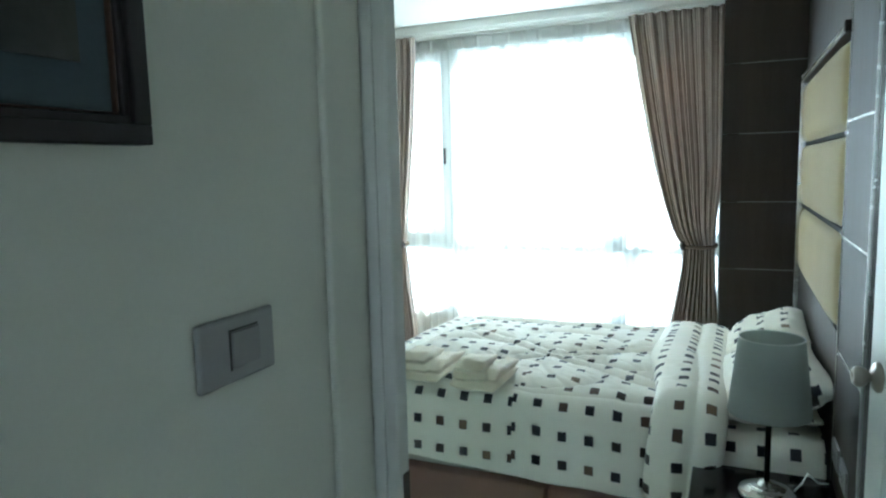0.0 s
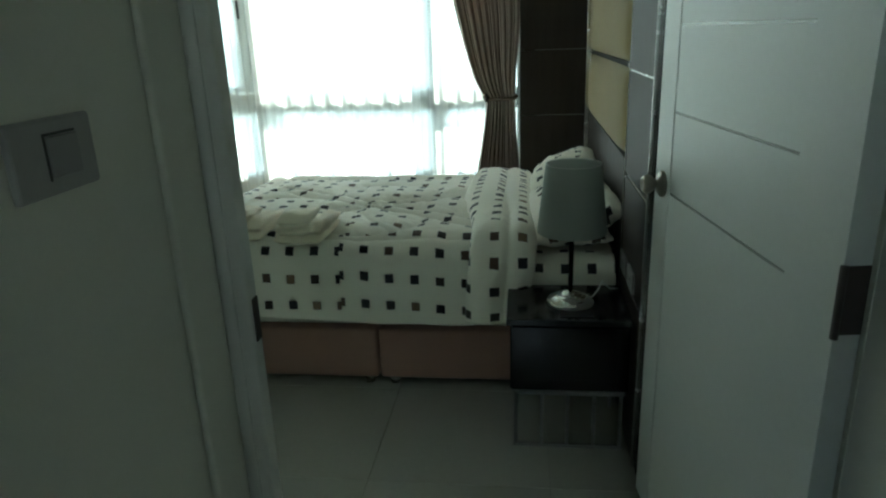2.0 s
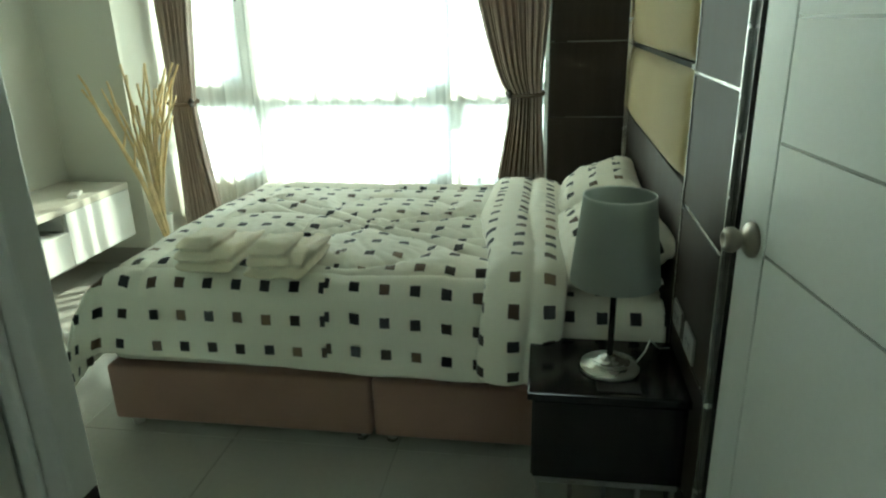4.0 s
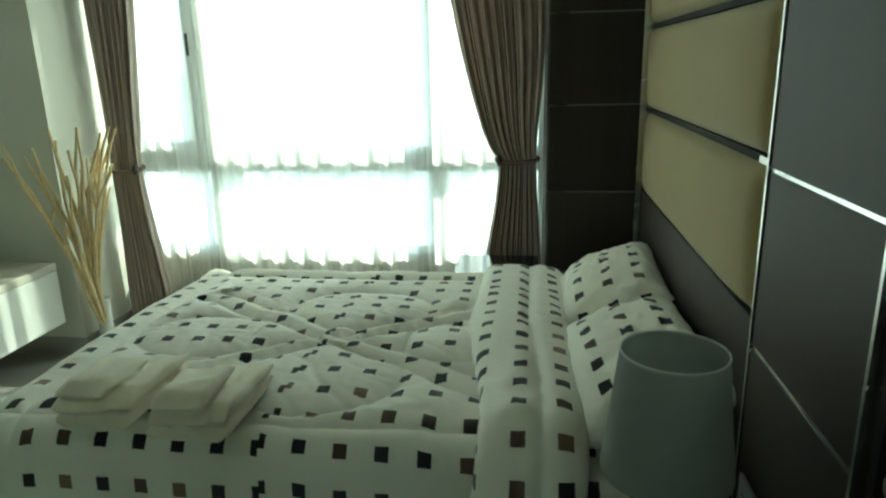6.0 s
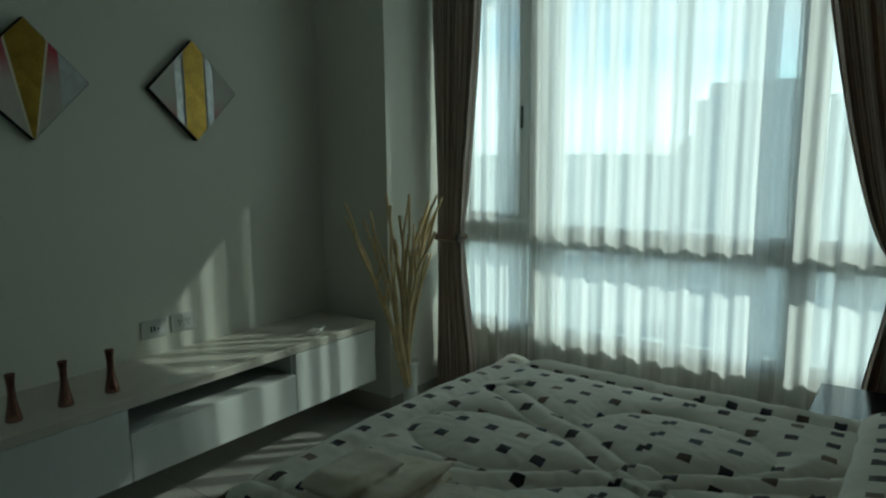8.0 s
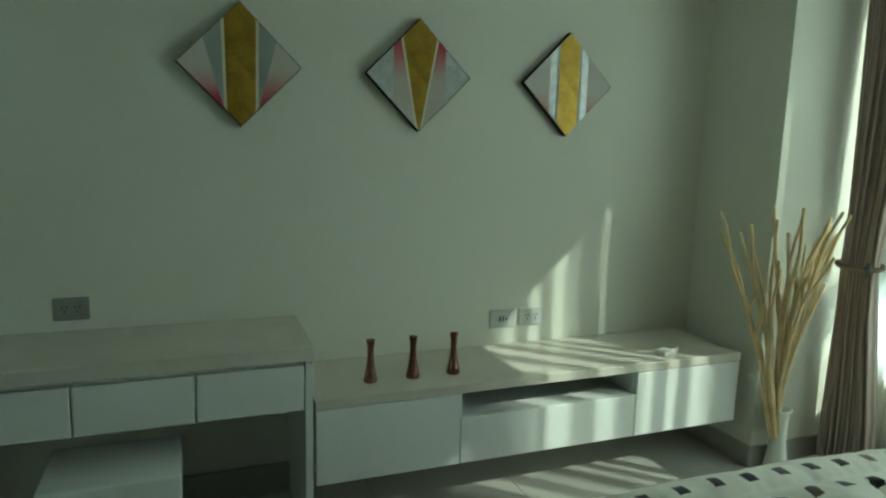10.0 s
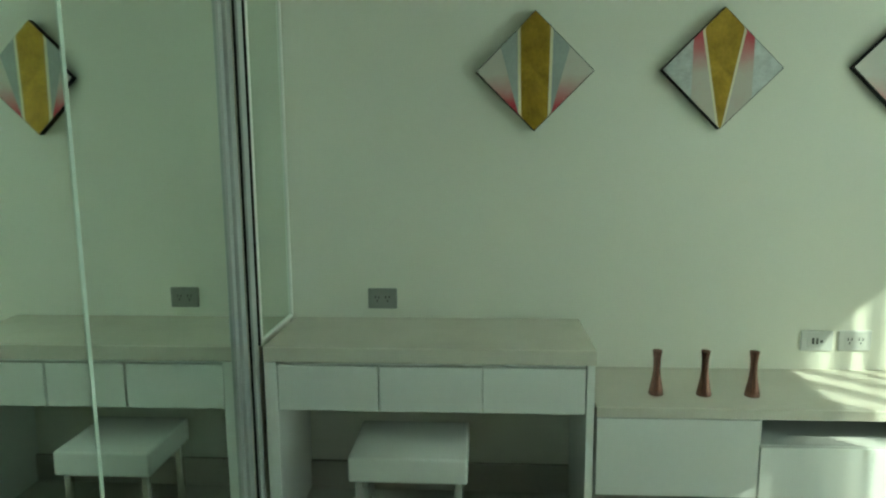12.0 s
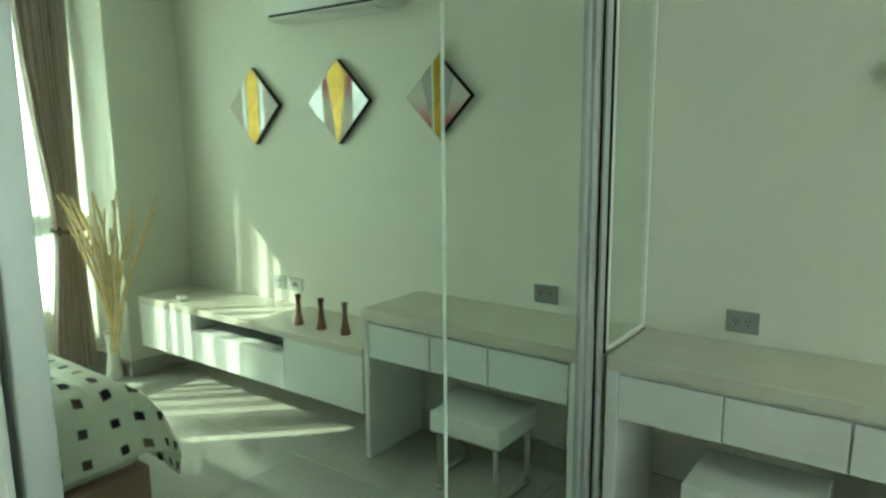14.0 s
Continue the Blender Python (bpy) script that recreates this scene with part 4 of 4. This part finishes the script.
# ---- corridor: light switch and picture ----
def wall_plate(name, label, cat, face, at, w, h, material, kind):
    """A plate on a wall. face 'x+': its front looks along +x. at: its middle."""
    t = thing(name, at, label, cat)
    x, y, z = at
    part("plate", boxed(x, x + 0.009, y - w / 2, y + w / 2, z - h / 2, z + h / 2, bevel=0.004), material, t)
    x += 0.009
    if kind == "switch":
        part("rocker", boxed(x - 0.001, x + 0.004, y - 0.014, y + 0.034, z - 0.022, z + 0.022, bevel=0.002), M["rocker"], t)
        # dark strips stand for the shadow along the rocker's side and top
        part("rocker_shadow", boxed(x - 0.001, x + 0.0006, y - 0.0175, y - 0.0142, z - 0.024, z + 0.025), M["socket"], t)
        part("rocker_shadow", boxed(x - 0.001, x + 0.0006, y - 0.014, y + 0.034, z + 0.0222, z + 0.025), M["socket"], t)
    elif kind == "two":
        part("insert", boxed(x, x + 0.002, y - 0.040, y + 0.040, z - 0.024, z + 0.024, bevel=0.001, seg=1), material, t)
        for c in (-0.021, 0.021):
            for a, b in ((-0.007, 0.007), (0.007, 0.007), (0, -0.009)):
                part("pin_hole", boxed(x + 0.0021, x + 0.003, y + c + a - 0.0022, y + c + a + 0.0022, z + b - 0.005, z + b + 0.005), M["socket"], t)
    else:
        part("insert", boxed(x, x + 0.002, y - 0.036, y + 0.036, z - 0.024, z + 0.024, bevel=0.001, seg=1), material, t)
        part("port", boxed(x + 0.0021, x + 0.003, y - 0.020, y - 0.011, z - 0.012, z + 0.014), M["socket"], t)
        part("port", boxed(x + 0.0021, x + 0.003, y - 0.004, y + 0.004, z - 0.012, z + 0.012), M["socket"], t)
        part("port", boxed(x + 0.0021, x + 0.003, y + 0.012, y + 0.022, z - 0.006, z + 0.004), M["socket"], t)


wall_plate("light_switch", "grey plastic single-rocker light switch on the corridor wall", "light switch", "x+", (XC, 3.638, 1.299), 0.132, 0.08, M["silverplate"], "switch")
wall_plate("wall_socket", "grey double power socket above the desk", "socket", "x+", (XW, 4.345, 0.815), 0.118, 0.084, M["greyplate"], "two")
wall_plate("wall_outlet", "white outlet plate with data ports above the console", "socket", "x+", (XW, 6.065, 0.655), 0.124, 0.082, M["outlet"], "data")
wall_plate("wall_socket", "white double power socket above the console", "socket", "x+", (XW, 6.210, 0.657), 0.124, 0.082, M["outlet"], "two")


def panel_socket(y, z):
    t = thing("wall_socket", (XP, y, z), "grey power socket plate on the dark headboard panelling", "socket", "sockets on the panelling")
    part("plate", boxed(XP - 0.0085, XP - 0.0005, y - 0.058, y + 0.058, z - 0.037, z + 0.037, bevel=0.003), M["silverplate"], t)
    part("insert", boxed(XP - 0.0105, XP - 0.0086, y - 0.034, y + 0.034, z - 0.023, z + 0.023, bevel=0.001, seg=1), M["silverplate"], t)
    for c in (-0.017, 0.017):
        for a, b in ((-0.006, 0.006), (0.006, 0.006), (0, -0.008)):
            part("pin_hole", boxed(XP - 0.0112, XP - 0.0106, y + c + a - 0.002, y + c + a + 0.002, z + b - 0.004, z + b + 0.004), M["socket"], t)


panel_socket(5.305, 0.60)
panel_socket(5.145, 0.60)


def framed_picture():
    x, y0, y1, z0, z1 = XC, 2.94, 3.516, 1.535, 2.28
    t = thing("framed_picture", (x, 3.27, 1.535), "framed dark picture with a blue-grey mat on the corridor wall", "picture")
    w = 0.030
    # stepped moulding: a high outer bar, a lower inner one with a thin rubbed edge
    for lo, hi, deep, mt in ((0.0, 0.019, 0.026, M["frame"]), (0.019, 0.0275, 0.019, M["frame"]), (0.0275, w, 0.015, M["lip"])):
        for b in ((y0 + lo, y1 - lo, z0 + lo, z0 + hi), (y0 + lo, y1 - lo, z1 - hi, z1 - lo), (y0 + lo, y0 + hi, z0 + hi, z1 - hi), (y1 - hi, y1 - lo, z0 + hi, z1 - hi)):
            part("frame" if mt is M["frame"] else "inner_lip", boxed(x + 0.001, x + deep, *b, bevel=0.0012, seg=1), mt, t)
    part("mat_board", boxed(x + 0.002, x + 0.008, y0 + w, y1 - w, z0 + w, z1 - w), M["mat"], t)
    m = mat("dark_landscape_paint", (0.035, 0.035, 0.03), 0.5, vary=0.7, scale=9, fine=40, bump=0.15)
    part("painting", boxed(x + 0.0085, x + 0.011, y0 + 0.08, y1 - 0.062, z0 + 0.072, z1 - 0.085), m, t, "dark painted landscape")
    part("patch", boxed(x + 0.0112, x + 0.012, 3.37, 3.41, 1.67, 1.72, bevel=0.0), mat("rust_paint", (0.20, 0.075, 0.04), 0.6, vary=0.4, scale=30), t)


framed_picture()


# ---- wardrobe with mirror doors ----
wd = thing("wardrobe", (0.8, 3.6, 0), "built-in wardrobe with mirrored sliding doors in aluminium frames", "wardrobe")
part("carcass", boxed(-0.185, 1.643, 3.305, 3.90, 0, H - 0.004), M["trim"], wd)
part("track", boxed(-0.056, 1.64, 3.902, 3.985, H - 0.05, H - 0.006), M["alu"], wd)
part("track", boxed(-0.056, 1.64, 3.902, 3.985, 0.0, 0.018), M["alu"], wd)


def mirror_door(x0, x1, y, stile):
    d = part("door", boxed(x0, x1, y - 0.022, y - 0.004, 0.02, H - 0.052), M["alu"], wd, "sliding mirror door")
    me = new("mirror", mesh_of("mirror", boxed(x0 + stile[0], x1 - stile[1], y - 0.0038, y, 0.05, H - 0.07), M["mirror"]))
    me.parent = d
    for a, b in ((x0, x0 + stile[0]), (x1 - stile[1], x1)):
        if b - a > 0.002:
            s = new("stile", mesh_of("stile", boxed(a, b, y - 0.004, y + 0.010, 0.02, H - 0.052, bevel=0.003), M["alu"]))
            s.parent = d
    e = new("glass_edge", mesh_of("glass_edge", boxed(x0 - 0.012, x0 - 0.0003, y - 0.022, y + 0.0015, 0.02, H - 0.052), M["glassedge"]))
    e.parent = d
    return d


mirror_door(-0.140, 0.742, 3.934, (0.03, 0.006))
mirror_door(0.727, 1.640, 3.966, (0.001, 0.045))
part("end_profile", boxed(-0.245, -0.197, 3.959, 3.972, 0.0, H - 0.004, bevel=0.004), M["alu"], wd)
part("end_profile", boxed(-0.184, -0.142, 3.936, 3.956, 0.0, H - 0.004, bevel=0.004), M["alu"], wd)
part("end_seal", boxed(-0.193, -0.186, 3.959, 3.966, 0.0, H - 0.004), M["gap"], wd)

vm = thing("desk_mirror", (-0.45, 3.965, 0.74), "tall frameless mirror with white edging above the desk", "mirror")
part("mirror", boxed(-0.652, -0.274, 3.962, 3.968, 0.752, H - 0.02), M["mirror"], vm)
part("edging", boxed(-0.664, -0.653, 3.960, 3.976, 0.738, H - 0.006, bevel=0.002, seg=1), M["trim"], vm)
part("edging", boxed(-0.6525, -0.2735, 3.960, 3.976, 0.738, 0.751, bevel=0.002, seg=1), M["trim"], vm)
part("edging", boxed(-0.273, -0.2545, 3.960, 3.980, 0.738, H - 0.006, bevel=0.002, seg=1), M["trim"], vm)
part("dark_edge", boxed(-0.2535, -0.2465, 3.960, 3.977, 0.739, H - 0.006), M["gap"], vm)


# ---- desk, stool, console ----
XF = -0.24
desk = thing("dressing_table", (-0.45, 4.55, 0), "white lacquered dressing table with three drawers and cream top", "desk")
part("top", boxed(XW + 0.002, XF, 3.985, 5.137, 0.682, 0.737, bevel=0.005), M["slab"], desk, "cream stone-look top")
part("side", boxed(XW + 0.002, XF - 0.006, 5.107, 5.134, 0.0, 0.681, bevel=0.002, seg=1), M["white"], desk)
part("side", boxed(XW + 0.002, XF - 0.006, 3.985, 4.03, 0.0, 0.681, bevel=0.002, seg=1), M["white"], desk)
part("drawer_box", boxed(XW + 0.004, XF - 0.03, 4.032, 5.105, 0.512, 0.680), M["white"], desk)
for a, b in ((4.033, 4.386), (4.392, 4.747), (4.753, 5.103)):
    part("drawer", boxed(XF - 0.028, XF - 0.008, a, b, 0.505, 0.668, bevel=0.002, seg=1), M["white"], desk)
part("back_rail", boxed(XW + 0.014, XW + 0.03, 4.032, 5.105, 0.001, 0.12), M["skirting"], desk)


def stool():
    x0, x1, y0, y1 = -0.50, -0.175, 4.285, 4.70
    s = thing("stool", ((x0 + x1) / 2, (y0 + y1) / 2, 0), "square white padded stool on chrome legs under the desk", "stool")
    part("seat", boxed(x0, x1, y0, y1, 0.274, 0.366, bevel=0.010, seg=3), M["white"], s, "white vinyl padded seat", True)
    for y in (y0 + 0.02, y1 - 0.045):
        for x in (x0 + 0.02, x1 - 0.045):
            part("leg", boxed(x, x + 0.025, y, y + 0.025, 0.026, 0.273, bevel=0.003, seg=1), M["chrome"], s)
        part("runner", boxed(x0 + 0.02, x1 - 0.02, y, y + 0.025, 0.0, 0.025, bevel=0.003, seg=1), M["chrome"], s)


stool()

tv = thing("console", (-0.45, 6.1, 0.215), "white floating wall console with cream top and open slot", "cabinet")
YA, YB, YD, YE = 5.140, 5.695, 6.500, 7.055
part("top", boxed(XW + 0.002, XF, YA, YE, 0.500, 0.538, bevel=0.004), M["slab"], tv, "cream stone-look top")
part("bottom", boxed(XW + 0.002, XF - 0.02, YA + 0.002, YE - 0.002, 0.215, 0.233), M["white"], tv)
part("back", boxed(XW + 0.002, XW + 0.014, YA + 0.002, YE - 0.002, 0.234, 0.499), M["white"], tv)
for y in (YA + 0.002, YB - 0.009, YD - 0.009, YE - 0.02):
    part("divider", boxed(XW + 0.015, XF - 0.022, y, y + 0.018, 0.234, 0.499), M["white"], tv)
part("shelf", boxed(XW + 0.015, XF - 0.022, YB + 0.01, YD - 0.01, 0.388, 0.402), M["white"], tv)
# black sheets put the shade inside the white slot into the colour
part("slot_roof_shade", boxed(XW + 0.023, XF - 0.024, YB + 0.011, YD - 0.011, 0.492, 0.499), M["black"], tv)
part("slot_back_shade", boxed(XW + 0.0145, XW + 0.022, YB + 0.01, YD - 0.01, 0.403, 0.499), M["black"], tv)
for a, b, z1 in ((YA + 0.003, YB - 0.002, 0.497), (YB + 0.002, YD - 0.002, 0.402), (YD + 0.002, YE - 0.001, 0.497)):
    part("front", boxed(XF - 0.0195, XF - 0.002, a, b, 0.215, z1, bevel=0.002, seg=1), M["white"], tv)


def copper_vase(x, y, z):
    v = [(0, 0), (0.026, 0.0), (0.027, 0.004), (0.022, 0.03), (0.0155, 0.065), (0.0125, 0.095), (0.0125, 0.130), (0.0165, 0.160), (0.017, 0.163), (0.015, 0.163), (0.012, 0.125), (0.0, 0.11)]
    return tagged(new("vase", mesh_of("vase", lathe(v, 32, (0, 0, 0), lambda a, h: 1 + 0.03 * math.cos(4 * a) * (h / 0.15)), M["copper"], True)),
                  "small hourglass copper-brown vase on the console", "vase", "copper vases on the console")


for k, (x, y) in enumerate(((-0.372, 5.372), (-0.37, 5.540), (-0.368, 5.708))):
    copper_vase(0, 0, 0).matrix_world = pose(x, y, 0.538, 0, 0, 30 * k)

rm = thing("remote_control", (-0.335, 6.72, 0.538), "white air conditioner remote lying on the console", "remote")
rm.rotation_euler = (0, 0, radians(25))
for nm, b, mt in (("body", (-0.026, 0.026, -0.065, 0.065, 0.0, 0.02), M["plate"]), ("screen", (-0.018, 0.018, 0.01, 0.05, 0.0202, 0.021), M["greyplate"])):
    o = new(nm, mesh_of(nm, boxed(*b, bevel=0.004 if nm == "body" else 0), mt))
    o.parent = rm


# ---- canvas lozenges ----
def lozenge(y, z, bands, seed):
    """A square canvas hung on its corner, with painted bands; half: its half diagonal."""
    half, x0, x1 = 0.222, XW + 0.004, XW + 0.036
    t = thing("wall_art", (x1, y, z), "diamond-shaped canvas with gold, silver and red painted bands", "wall art", "diamond canvases")
    b = boxed(-half / math.sqrt(2), half / math.sqrt(2), -0.016, 0.016, -half / math.sqrt(2), half / math.sqrt(2), bevel=0.002, seg=1)
    bmesh.ops.transform(b, matrix=pose((x0 + x1) / 2 - 0.0, y, z, 0, 0, 0) @ pose(0, 0, 0, 0, 0, 90) @ pose(0, 0, 0, 0, 45, 0), verts=b.verts)
    part("canvas_box", b, M["gap"], t, "dark canvas edge")
    lo = half - 0.004
    for (tl, tr, bl, br), mt, lift in bands:
        bm = bmesh.new()
        # band between two straight lines, cut by the diamond
        n = 40
        left, right = [], []
        for k in range(n + 1):
            h = -lo + 2 * lo * k / n
            s = (h + lo) / (2 * lo)
            w = lo - abs(h)
            l, r = bl + (tl - bl) * s, br + (tr - br) * s
            l, r = max(-w, min(w, l)), max(-w, min(w, r))
            left.append((l, h))
            right.append((r, h))
        for (l0, h0), (r0, _), (l1, h1), (r1, _) in zip(left, right, left[1:], right[1:]):
            if r0 - l0 < 1e-5 and r1 - l1 < 1e-5:
                continue
            quad = [(l0, h0), (r0, h0), (r1, h1), (l1, h1)]
            if r0 - l0 < 1e-5:
                quad = [(l0, h0), (r1, h1), (l1, h1)]
            elif r1 - l1 < 1e-5:
                quad = [(l0, h0), (r0, h0), (l1, h1)]
            bm.faces.new([bm.verts.new((0.0005 + lift * 0.0006, -q, h)) for q, h in quad])
        bmesh.ops.remove_doubles(bm, verts=bm.verts, dist=1e-6)
        bmesh.ops.solidify(bm, geom=bm.faces[:], thickness=0.0004)
        o = new("band", mesh_of("band", bm, mt))
        o.parent = t
    return t


# bands: left and right bounds at the top corner's height and the bottom corner's height; left is towards the window's far side
W9 = 0.9
lozenge(4.945, 1.70, (((-W9, W9, -W9, W9), M["redlow"], 0), ((-0.165, 0.165, -0.045, 0.045), M["greypaint"], 1), ((-0.068, 0.068, -0.060, 0.060), M["creampaint"], 2), ((-0.057, 0.057, -0.049, 0.049), M["gold"], 3)), 1)
lozenge(5.635, 1.70, (((-W9, W9, -W9, W9), M["silver"], 0), ((-0.11, 0.11, -0.11, 0.11), M["redhigh"], 1), ((-0.095, 0.095, -0.012, 0.012), M["creampaint"], 2), ((-0.085, 0.085, -0.004, 0.004), M["gold"], 3)), 2)
lozenge(6.325, 1.70, (((-W9, W9, -W9, W9), M["pinkedge"], 0), ((-0.095, 0.095, -0.095, 0.095), M["silver"], 1), ((-0.062, 0.062, -0.062, 0.062), M["greypaint"], 2), ((-0.050, 0.050, -0.050, 0.050), M["gold"], 3)), 3)


# ---- floor vase with twigs ----
def twig_vase(x, y):
    t = thing("floor_vase", (x, y, 0), "slim pale ceramic floor vase beside the column", "vase")
    pr = [(0, 0), (0.05, 0), (0.055, 0.006), (0.05, 0.04), (0.04, 0.10), (0.034, 0.16), (0.036, 0.23), (0.045, 0.29), (0.048, 0.302), (0.044, 0.302), (0.033, 0.23), (0.031, 0.16), (0, 0.12)]
    part("body", lathe(pr, 40, (x, y, 0)), M["vase"], t, "", True)
    rnd = random.Random(5)
    b = thing("dried_twigs", (x, y, 0.13), "dried pale yellow twigs standing in the floor vase", "dried plant")
    ends = ((-0.28, -0.20, 1.16), (-0.26, -0.20, 1.08), (-0.20, -0.19, 1.0), (-0.13, -0.17, 1.12), (-0.06, -0.12, 1.21), (-0.03, -0.10, 1.15), (0.02, -0.10, 1.10), (0.06, -0.08, 1.19), (0.09, -0.10, 1.21), (0.12, -0.06, 1.09), (0.15, -0.04, 1.15), (0.18, -0.08, 1.18), (0.21, -0.05, 1.12), (0.25, -0.08, 1.21), (0.28, -0.06, 1.20), (0.23, -0.10, 1.03), (-0.10, -0.15, 1.02), (0.0, -0.13, 0.98))
    for ex, ey, ez in ends:
        sx, sy = rnd.uniform(-0.018, 0.018), rnd.uniform(-0.018, 0.018)
        n = 16
        pts, rad = [], []
        ph = rnd.uniform(0, 6)
        for k in range(n + 1):
            s = k / n
            bend = s ** 1.35
            wob = 0.012 * math.sin(9 * s + ph) * s + 0.006 * nz(s * 7, ph, 1)
            pts.append((x + sx + (ex - sx) * s ** 1.9 + wob, y + sy + (ey - sy) * s ** 0.62 + 0.7 * wob, 0.13 + (ez - 0.13) * s))
            rad.append(0.0105 * (1 - 0.35 * s) * (1 + 0.25 * nz(s * 9, ph, 3)))
        part("twig", tube(pts, rad, 7), M["twig"], b, "", True)
        if rnd.random() < 0.75:
            k = rnd.randint(9, 12)
            p0 = Vector(pts[k])
            side = Vector((rnd.uniform(-0.07, 0.07), rnd.uniform(-0.05, 0.05), rnd.uniform(0.13, 0.2)))
            sp = [p0 + side * q + Vector((0, 0, 0.02 * q * q)) for q in (0, 0.3, 0.6, 1.0)]
            part("side_twig", tube(sp, [0.0075, 0.007, 0.006, 0.0045], 6), M["twig"], b, "", True)


twig_vase(-0.122, 7.20)


# ---- air conditioner over the canvases ----
ac = thing("air_conditioner", (-0.56, 5.6, 2.2), "white wall-mounted split air conditioner", "air conditioner")
part("body", boxed(XW + 0.002, -0.47, 5.18, 6.0, 2.125, 2.40, bevel=0.03, seg=4), M["plate"], ac, "", True)
part("outlet_flap", boxed(-0.60, -0.478, 5.23, 5.95, 2.115, 2.123, bevel=0.002, seg=1), M["plate"], ac)
part("outlet_slot", boxed(-0.50, -0.468, 5.23, 5.95, 2.138, 2.148), M["gap"], ac)


# ---- outside ----
solid("ground", boxed(-3000, 3000, 9, 4000, -40.2, -40), M["ground"], "distant green and grey city ground far below", kind=STR)


def tower(x0, x1, y0, y1, z1, cols, rows):
    t = thing("apartment_building", ((x0 + x1) / 2, (y0 + y1) / 2, -40), "pale distant apartment tower with rows of windows", "building", "distant towers")
    part("wall", boxed(x0, x1, y0, y1, -40, z1), M["concrete"], t)
    part("roof", boxed(x0 + 2, x1 - 4, y0 + 2, y1 - 2, z1, z1 + 3.5), M["concrete"], t)
    cw, rh = (x1 - x0) / cols, (z1 + 36) / rows
    me = mesh_of("window", boxed(0, cw * 0.62, -0.15, 0.1, 0, rh * 0.55), M["farglass"])
    for i in range(cols):
        for j in range(rows):
            o = new("window", me)
            o.parent = t
            o.matrix_parent_inverse = Matrix.Translation(-t.location)
            o.location = (x0 + cw * (i + 0.19), y0, -36 + rh * (j + 0.25))


tower(-38, -12, 150, 170, 11, 9, 12)
tower(-74, -58, 260, 280, 2, 5, 9)
tower(40, 72, 240, 260, 6, 8, 10)

# ---- floor tiles ----
ts, gp = 0.60, 0.0016
tx0, ty0 = XW, 0.62
tiles = {}
nx = int((XE + 0.15 - tx0) / ts) + 1
ny = int((YN + 0.05 - ty0) / ts) + 1
for i in range(nx):
    for j in range(ny):
        a, b = tx0 + i * ts, min(tx0 + (i + 1) * ts, XE + 0.11)
        c, d = ty0 + j * ts, min(ty0 + (j + 1) * ts, YN + 0.1)
        if b - a < 0.02 or d - c < 0.02 or (b < XC - 0.1 and d < 3.2):
            continue
        key = (round(b - a, 3), round(d - c, 3))
        if key not in tiles:
            tiles[key] = mesh_of("tile", boxed(gp / 2, key[0] - gp / 2, gp / 2, key[1] - gp / 2, -0.01, 0.0, bevel=0.001, seg=1), M["tile"])
        o = new("tile", tiles[key])
        o.parent = floor
        o.location = (a, c, 0)
